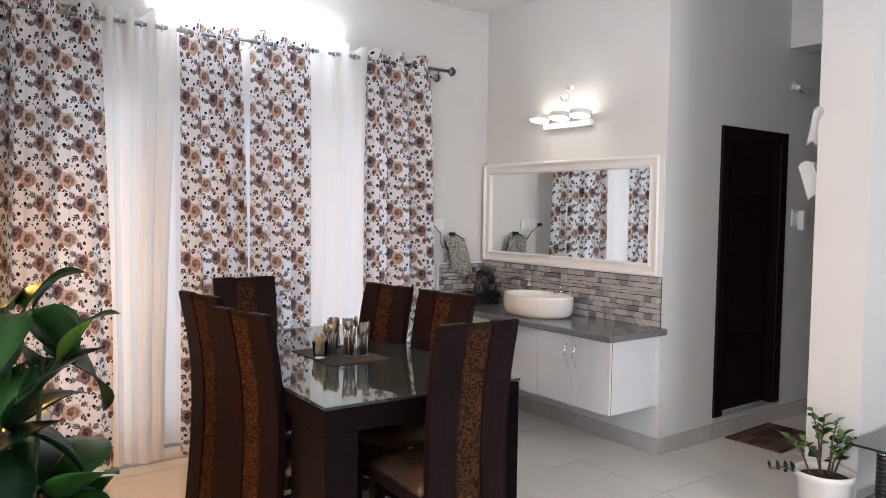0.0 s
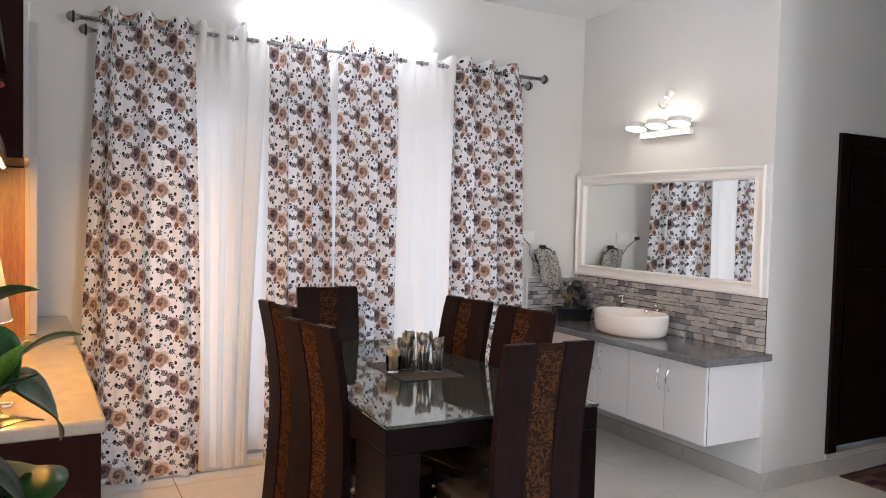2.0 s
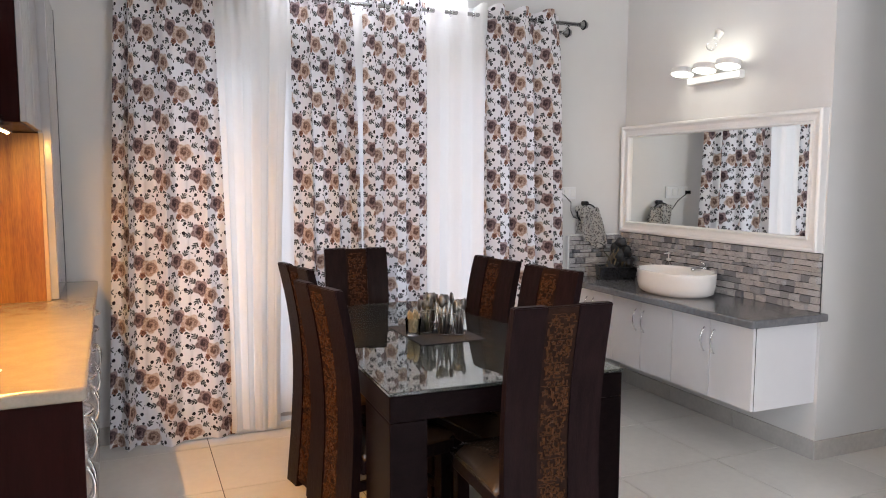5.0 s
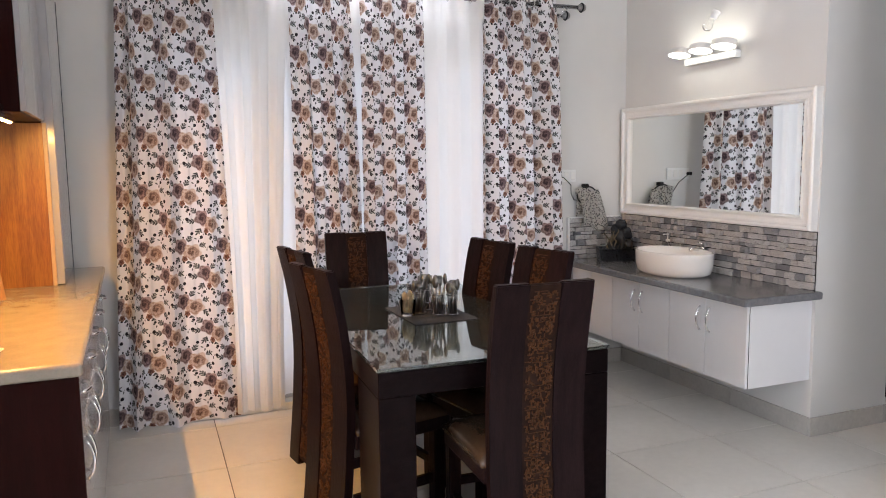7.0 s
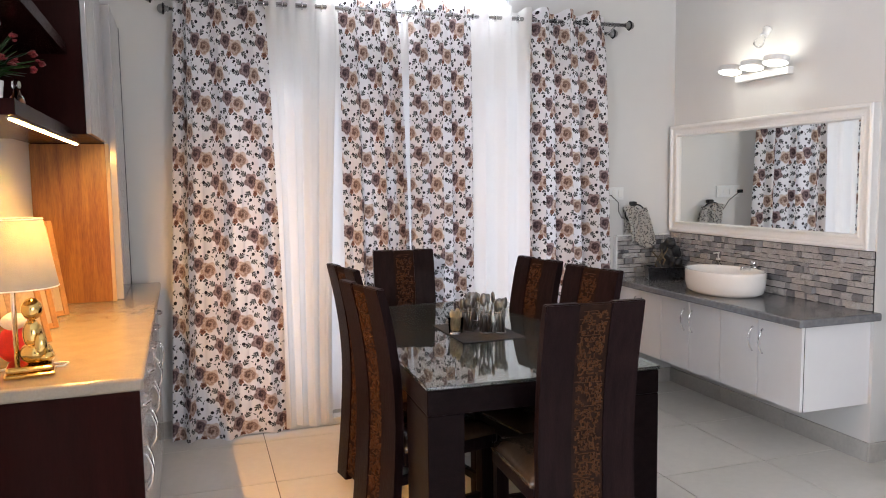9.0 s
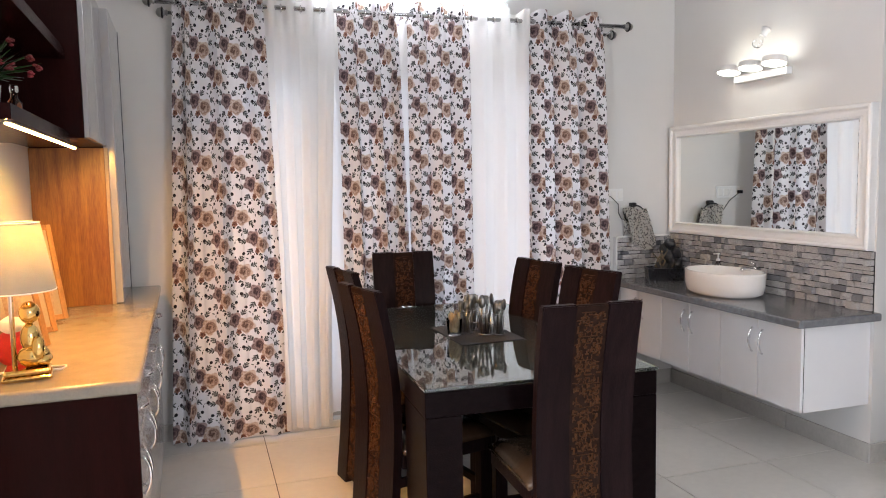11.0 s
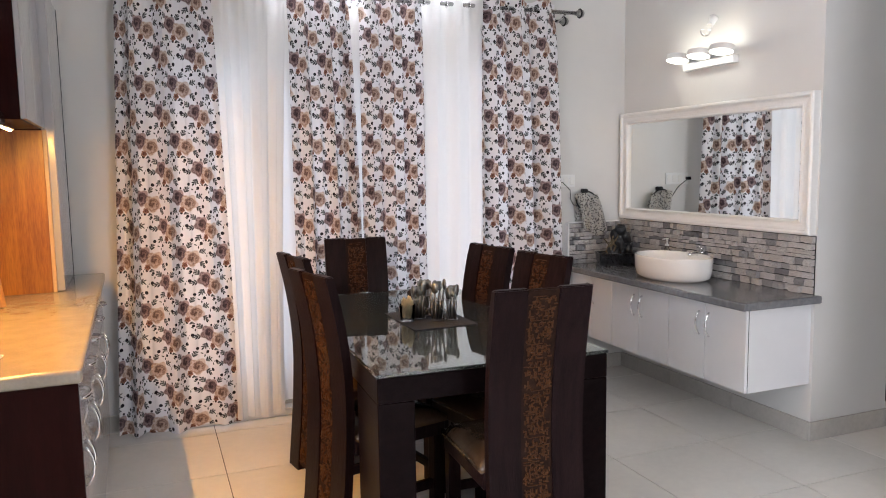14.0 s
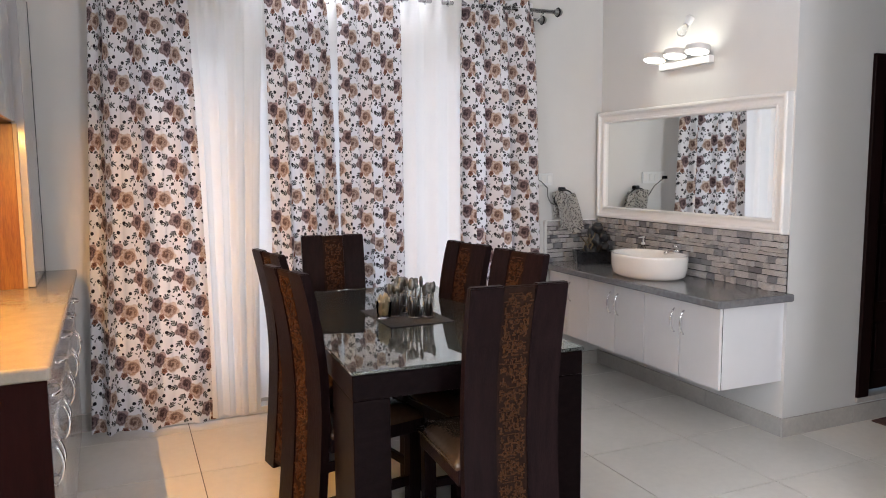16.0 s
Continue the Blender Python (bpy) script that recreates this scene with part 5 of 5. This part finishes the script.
def photo_frame(m, w, h, label):
    root = thing("photo_frame", m, label, "photo frame", "frames on the sideboard")
    t = 0.022
    for lo, hi in (((-w / 2, 0, 0), (-w / 2 + t, 0.016, h)), ((w / 2 - t, 0, 0), (w / 2, 0.016, h)), ((-w / 2 + t, 0, 0), (w / 2 - t, 0.016, t)), ((-w / 2 + t, 0, h - t), (w / 2 - t, 0.016, h))):
        pbox("moulding", lo, hi, M["paper_frame"], root, 0.003)
    pbox("mount", (-w / 2 + t, 0.006, t), (w / 2 - t, 0.010, h - t), M["mount"], root, 0)
    pbox("picture", (-w / 2 + t * 2.2, 0.004, t * 2.2), (w / 2 - t * 2.2, 0.0058, h - t * 2.2), M["print"], root, 0, "faded brown picture")


photo_frame(unit_pose(-0.418, 1.12, 0.9245, 38) @ pose(0, 0, 0, -14, 0, 0), 0.22, 0.40, "leaning ochre wooden photo frame by the veneer panel")
photo_frame(unit_pose(-0.405, 0.83, 0.9245, 42) @ pose(0, 0, 0, -15, 0, 0), 0.20, 0.36, "leaning brown wooden photo frame with pale mount")
photo_frame(unit_pose(-0.375, 0.56, 0.9245, 48) @ pose(0, 0, 0, -15, 0, 0), 0.18, 0.30, "small leaning wooden photo frame behind the lamp")
wd = thing("wall_hanging", unit_pose(-0.4995, 0.62, 1.36), "small brass wall hanging with yellow flowers", "wall ornament")
rnd = random.Random(3)
bm = bmesh.new()
tube(bm, [(0.004, 0, 0.14), (0.004, 0, -0.02)], 0.003, 6)
bbox(bm, (0.001, -0.05, 0.055), (0.012, 0.05, 0.075), 0.003)
part("bar", bm, M["driftwood"], wd)
for k in range(8):
    bm = bmesh.new()
    bmesh.ops.create_icosphere(bm, subdivisions=2, radius=rnd.uniform(0.008, 0.016), matrix=Matrix.Translation((0.018, rnd.uniform(-0.045, 0.05), rnd.uniform(-0.06, 0.03))))
    part("blossom", bm, M["gold"], wd)

# ---- things on the shelf ----
vase = thing("flower_vase", unit_pose(-0.405, 0.335, 1.6675), "white pot of red artificial flowers and grass", "flower pot")
bm = bmesh.new()
lathe(bm, [(0.036, 0), (0.038, 0.002), (0.050, 0.098), (0.047, 0.098), (0.036, 0.010), (0.002, 0.010)], 28)
part("pot", bm, M["ceramic"], vase)
rnd = random.Random(9)
for k in range(70):
    a, el, ln = rnd.uniform(0, 2 * math.pi), rnd.uniform(0.15, 1.35), rnd.uniform(0.10, 0.19)
    tip = Vector((math.cos(a) * math.cos(el), math.sin(a) * math.cos(el), math.sin(el))) * ln + Vector((0, 0, 0.095))
    if tip.x < -0.08:
        tip.x = -0.08
    mid = tip * 0.5 + Vector((0, 0, 0.065))
    bm = bmesh.new()
    tube(bm, [(0.01 * math.cos(a), 0.01 * math.sin(a), 0.085), tuple(mid), tuple(tip)], 0.003, 5, taper=[0.002, 0.0035, 0.0006])
    part("blade", bm, M["leaf"] if k % 3 else M["leaf_dark"], vase)
    if k % 4 == 0:
        bm = bmesh.new()
        for q in range(9):
            o = Vector((rnd.uniform(-1, 1), rnd.uniform(-1, 1), rnd.uniform(-1, 1))).normalized() * 0.009
            bmesh.ops.create_icosphere(bm, subdivisions=1, radius=0.0075, matrix=Matrix.Translation(tip * 0.94 + o) @ Matrix.Diagonal((1, 1, 0.6, 1)))
        part("blossom", bm, M["petal"], vase, "red blossom")
bt = thing("amber_bottle", unit_pose(-0.335, 0.40, 1.6675), "small faceted amber glass bottle on the shelf", "bottle")
bm = bmesh.new()
lathe(bm, [(0.002, 0), (0.018, 0), (0.021, 0.012), (0.021, 0.055), (0.010, 0.072), (0.009, 0.085)], 8)
part("body", bm, M["amber"], bt)
bm = bmesh.new()
lathe(bm, [(0.011, 0.084), (0.013, 0.090), (0.013, 0.104), (0.005, 0.112), (0.001, 0.113)], 16)
part("stopper", bm, M["clear"], bt)


# ---- plants ----
def leaf_mesh(length, width, curl, fold, seg=8):
    """A leaf blade along +y, folded on its midrib and curling down."""
    bm = bmesh.new()
    rows = []
    for k in range(seg + 1):
        t = k / seg
        w = width * math.sin(math.pi * min(1, t ** 0.75)) ** 0.9 * (1.0 if t < 0.96 else 0.4)
        a = curl * t
        y, z = length * (math.sin(a) / curl if curl else t), -length * (1 - math.cos(a)) / curl if curl else 0
        rows.append([bm.verts.new((s * w, y, z + fold * abs(s) * w)) for s in (-1, -0.5, 0, 0.5, 1)])
    for A, B in zip(rows, rows[1:]):
        for j in range(4):
            f = bm.faces.new((A[j], A[j + 1], B[j + 1], B[j]))
            f.smooth = True
    bmesh.ops.remove_doubles(bm, verts=bm.verts, dist=1e-5)
    bmesh.ops.solidify(bm, geom=list(bm.faces), thickness=0.0009)
    return bm


LEAVES = {}
for key, args in {"big": (0.150, 0.052, 1.1, 0.25), "mid": (0.120, 0.046, 0.9, 0.28), "slim": (0.105, 0.017, 0.6, 0.5), "round": (0.066, 0.024, 0.35, 0.3), "small": (0.035, 0.010, 0.3, 0.3)}.items():
    for mk in ("leaf", "leaf_dark", "leaf_varieg", "leaf_light"):
        LEAVES[key, mk] = mesh_of("leaf", leaf_mesh(*args), M[mk], recalc=True)


def add_leaf(root, key, mk, p, yaw, pitch, roll, s):
    ob = new("leaf", LEAVES[key, mk])
    ob.parent = root
    ob.matrix_basis = Matrix.Translation(p) @ pose(0, 0, 0, 0, 0, yaw) @ pose(0, 0, 0, pitch, 0, 0) @ pose(0, 0, 0, 0, roll, 0) @ Matrix.Scale(s, 4)


# tall artificial pothos in a pot on a stand, beside the walk
stand = thing("plant_stand", pose(0.523, 1.300, 0), "slim black metal plant stand", "stand")
for k in range(3):
    a = 2 * math.pi * k / 3 + 0.5
    bm = bmesh.new()
    tube(bm, [(0.15 * math.cos(a), 0.15 * math.sin(a), 0.006), (0.08 * math.cos(a), 0.08 * math.sin(a), 0.40), (0.10 * math.cos(a), 0.10 * math.sin(a), 0.70)], 0.007, 8)
    part("leg", bm, M["black_metal"], stand)
bm = bmesh.new()
lathe(bm, [(0.002, 0.700), (0.115, 0.700), (0.115, 0.712), (0.002, 0.712)], 32)
part("tray", bm, M["black_metal"], stand)
pothos = thing("potted_pothos", pose(0.523, 1.300, 0.7125), "leafy green variegated pothos in a white pot", "plant")
bm = bmesh.new()
lathe(bm, [(0.070, 0), (0.074, 0.004), (0.098, 0.170), (0.102, 0.172), (0.102, 0.182), (0.092, 0.182), (0.088, 0.150), (0.002, 0.150)], 36)
part("pot", bm, M["pot_white"], pothos)
bm = bmesh.new()
lathe(bm, [(0.002, 0.151), (0.086, 0.151), (0.080, 0.162), (0.002, 0.168)], 28)
part("soil", bm, M["soil"], pothos)
rnd = random.Random(17)
CROWNS = [((0.016, 0.00, 0.630), 8), ((0.046, 0.01, 0.572), 8), ((0.000, 0.02, 0.500), 8), ((0.045, 0.00, 0.425), 8), ((-0.075, 0.03, 0.590), 7), ((0.030, 0.05, 0.350), 7), ((-0.075, -0.02, 0.430), 7), ((0.010, -0.03, 0.280), 6)]
for (x, y, z), cnt in CROWNS:
    bm = bmesh.new()
    tube(bm, [(x * 0.2, y * 0.2, 0.155), (x * 0.7, y * 0.5, 0.155 + (z - 0.155) * 0.55), (x, y, z)], 0.003, 8, taper=[0.004, 0.003, 0.0022])
    part("stem", bm, M["stem"], pothos)
    for k in range(cnt):
        yaw = 360 * k / cnt + rnd.uniform(-22, 22)
        pit = (8, -38, 30, -55, -12, 62, -30, 45)[k % 8] + rnd.uniform(-10, 10)
        # lower leaves mostly near-black green: shade under the crowns put into their colour
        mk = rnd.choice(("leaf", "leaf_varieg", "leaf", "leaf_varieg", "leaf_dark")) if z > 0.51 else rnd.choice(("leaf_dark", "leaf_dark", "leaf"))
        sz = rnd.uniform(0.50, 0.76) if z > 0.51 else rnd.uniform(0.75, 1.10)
        stalk = Vector((-math.sin(radians(yaw)), math.cos(radians(yaw)), 0.5)) * 0.022
        bm = bmesh.new()
        tube(bm, [(x, y, z - 0.01), (x + stalk.x, y + stalk.y, z + stalk.z)], 0.002, 5)
        part("stalk", bm, M["stem"], pothos)
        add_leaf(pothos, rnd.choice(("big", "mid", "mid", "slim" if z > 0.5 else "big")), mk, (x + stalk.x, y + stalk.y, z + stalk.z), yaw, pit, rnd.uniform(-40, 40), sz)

# white pot with a young zz plant beside the pillar
pot = thing("potted_plant", pose(3.920, 2.085, 0) @ Matrix.Diagonal((0.80, 0.80, 0.98, 1)), "small green plant in a white tapered pot", "plant")
bm = bmesh.new()
lathe(bm, [(0.112, 0), (0.118, 0.004), (0.150, 0.235), (0.163, 0.245), (0.165, 0.272), (0.158, 0.275), (0.150, 0.262), (0.146, 0.235), (0.002, 0.232)], 48)
part("pot", bm, M["pot_white"], pot)
bm = bmesh.new()
lathe(bm, [(0.002, 0.233), (0.146, 0.236), (0.10, 0.250), (0.002, 0.256)], 32)
part("soil", bm, M["soil"], pot)
rnd = random.Random(33)
STEMS = [((-0.05, 0.05, 0.235), (-0.11, 0.13, 0.20)), ((0.00, 0.02, 0.24), (-0.03, 0.05, 0.31)), ((0.01, -0.02, 0.24), (0.03, -0.02, 0.27)), ((0.03, 0.0, 0.24), (0.05, -0.06, 0.20)), ((0.04, -0.03, 0.24), (0.09, -0.10, 0.19)), ((-0.02, 0.0, 0.24), (-0.02, 0.10, 0.16)), ((-0.01, -0.04, 0.24), (-0.06, -0.07, 0.15)), ((0.02, 0.04, 0.24), (0.08, 0.02, 0.26))]
for k, (a, d) in enumerate(STEMS):
    a, d = Vector(a), Vector(d)
    b = a + d
    mid = a + Vector((d.x * 0.35, d.y * 0.35, d.z * 0.62))
    bm = bmesh.new()
    tube(bm, [tuple(a), tuple(mid), tuple(b)], 0.005, 7, taper=[0.0065, 0.0055, 0.003])
    part("stem", bm, M["stem_brown"], pot)
    for q in range(7):
        t = 0.45 + 0.55 * q / 6
        p = a.lerp(mid, t * 2) if t < 0.5 else mid.lerp(b, t * 2 - 1)
        yaw = math.degrees(math.atan2(d.y, d.x)) - 90 + (65 if q % 2 else -65) * (1 - 0.6 * (q == 6)) + rnd.uniform(-20, 20)
        add_leaf(pot, "round", "leaf_light" if (k + q) % 3 else "leaf" if k % 2 else "leaf_dark", tuple(p), yaw, rnd.uniform(10, 50), rnd.uniform(-25, 25), rnd.uniform(0.8, 1.2) * (0.8 if k in (1, 2) else 1))
# one low trailing twig over the rim
bm = bmesh.new()
tube(bm, [(-0.09, 0.08, 0.245), (-0.17, 0.15, 0.285), (-0.25, 0.20, 0.275)], 0.003, 6)
part("stem", bm, M["stem_brown"], pot)
for q in range(4):
    t = q / 3
    for side in (-1, 1):
        add_leaf(pot, "small", "leaf_dark", (-0.13 - 0.12 * t, 0.115 + 0.08 * t, 0.268 + 0.014 * t), 55 + side * rnd.uniform(50, 75), 40 - 30 * side + rnd.uniform(-12, 12), 20 * side, 1.35 - 0.3 * t)

# black glass side table at the pillar
st = thing("glass_side_table", pose(4.095, 1.735, 0), "black glass side table with ribbed chrome leg", "table")
bm = bmesh.new()
bbox(bm, (-0.21, -0.40, 0.425), (0.45, 0.24, 0.437), 0.004)
part("tabletop", bm, M["dark_glass"], st, "black glass tabletop")
bm = bmesh.new()
bbox(bm, (-0.16, -0.36, 0.170), (0.40, 0.19, 0.180), 0.004)
part("shelf", bm, M["dark_glass"], st, "lower black glass shelf")
for x, y in ((-0.10, 0.12), (-0.10, -0.30), (0.33, 0.12), (0.33, -0.30)):
    bm = bmesh.new()
    pr = [(0.036, 0.0)]
    for k in range(20):
        z = 0.012 + k * 0.0204
        pr += [(0.036, z), (0.036, z + 0.012), (0.030, z + 0.014), (0.030, z + 0.019)]
    pr += [(0.034, 0.4245)]
    lathe(bm, pr, 24)
    leg = part("leg", bm, M["black_gloss"], st, "ribbed black leg")
    bm = bmesh.new()
    for z in (0.19, 0.40):
        tube(bm, [(0.0365 * math.cos(a), 0.0365 * math.sin(a), z) for a in [2 * math.pi * q / 20 for q in range(20)]], 0.005, 6, closed=True)
    bmesh.ops.transform(bm, matrix=Matrix.Translation((x, y, 0)), verts=bm.verts)
    part("leg_ring", bm, M["chrome"], st, "chrome leg ring")
    leg.location = (x, y, 0)

# pale wall sconce plates on the pillar's far side
for z, tilt, dy in ((1.880, 10, 0.048), (1.635, -16, 0.070)):
    sc = thing("wall_sconce", pose(4.15, 2.255, z), "unlit wall sconce with a curved white glass plate", "sconce", "pillar sconces")
    bm = bmesh.new()
    tube(bm, [(-0.03, 0.001, 0.07), (-0.05, 0.035, 0.085), (-0.06, 0.05, 0.06)], 0.006, 8)
    bbox(bm, (-0.06, 0.0005, 0.04), (0.0, 0.012, 0.09), 0.004)
    part("bracket", bm, M["chrome"], sc)
    bm = bmesh.new()
    g = []
    for i in range(9):
        g.append([bm.verts.new((-0.08 + 0.012 * math.cos(j * 0.3), 0.006 + dy * i / 8, -0.088 + 0.175 * j / 8 + 0.02 * math.sin(i * 0.39))) for j in range(9)])
    for i in range(8):
        for j in range(8):
            f = bm.faces.new((g[i][j], g[i + 1][j], g[i + 1][j + 1], g[i][j + 1]))
            f.smooth = True
    bmesh.ops.solidify(bm, geom=list(bm.faces), thickness=0.004)
    bmesh.ops.transform(bm, matrix=pose(0, 0.01, 0, tilt, 0, 18), verts=bm.verts)
    part("plate", bm, M["plastic_white"], sc, "white glass plate")

dm = thing("doormat", pose(5.035, 2.945, 0.0015, 0, 0, 2), "maroon and tan checked cloth doormat", "doormat")
bm = bmesh.new()
bbox(bm, (-0.28, -0.19, 0), (0.28, 0.19, 0.010), 0.004)
part("cloth", bm, M["doormat"], dm)

# ---- floor tiles ----
floor = thing("floor", Matrix(), "glossy ivory vitrified tile floor with thin dark joints", "floor", kind="structure")
bm = bmesh.new()
bbox(bm, (-0.2979, -0.2979, -0.0035), (0.2979, 0.2979, 0.0), 0.0004, 1)
TILE = mesh_of("tile", bm, M["tile"])
for i in range(-11, 7):
    for j in range(-11, 3):
        x, y = 3.64 + 0.6 * i + 0.3, 3.37 + 0.6 * j + 0.3
        if -2.9 < x < 7.7 and -3.3 < y < 5.0:
            ob = new("tile", TILE)
            ob.parent = floor
            ob.matrix_basis = Matrix.Translation((x, y, 0))
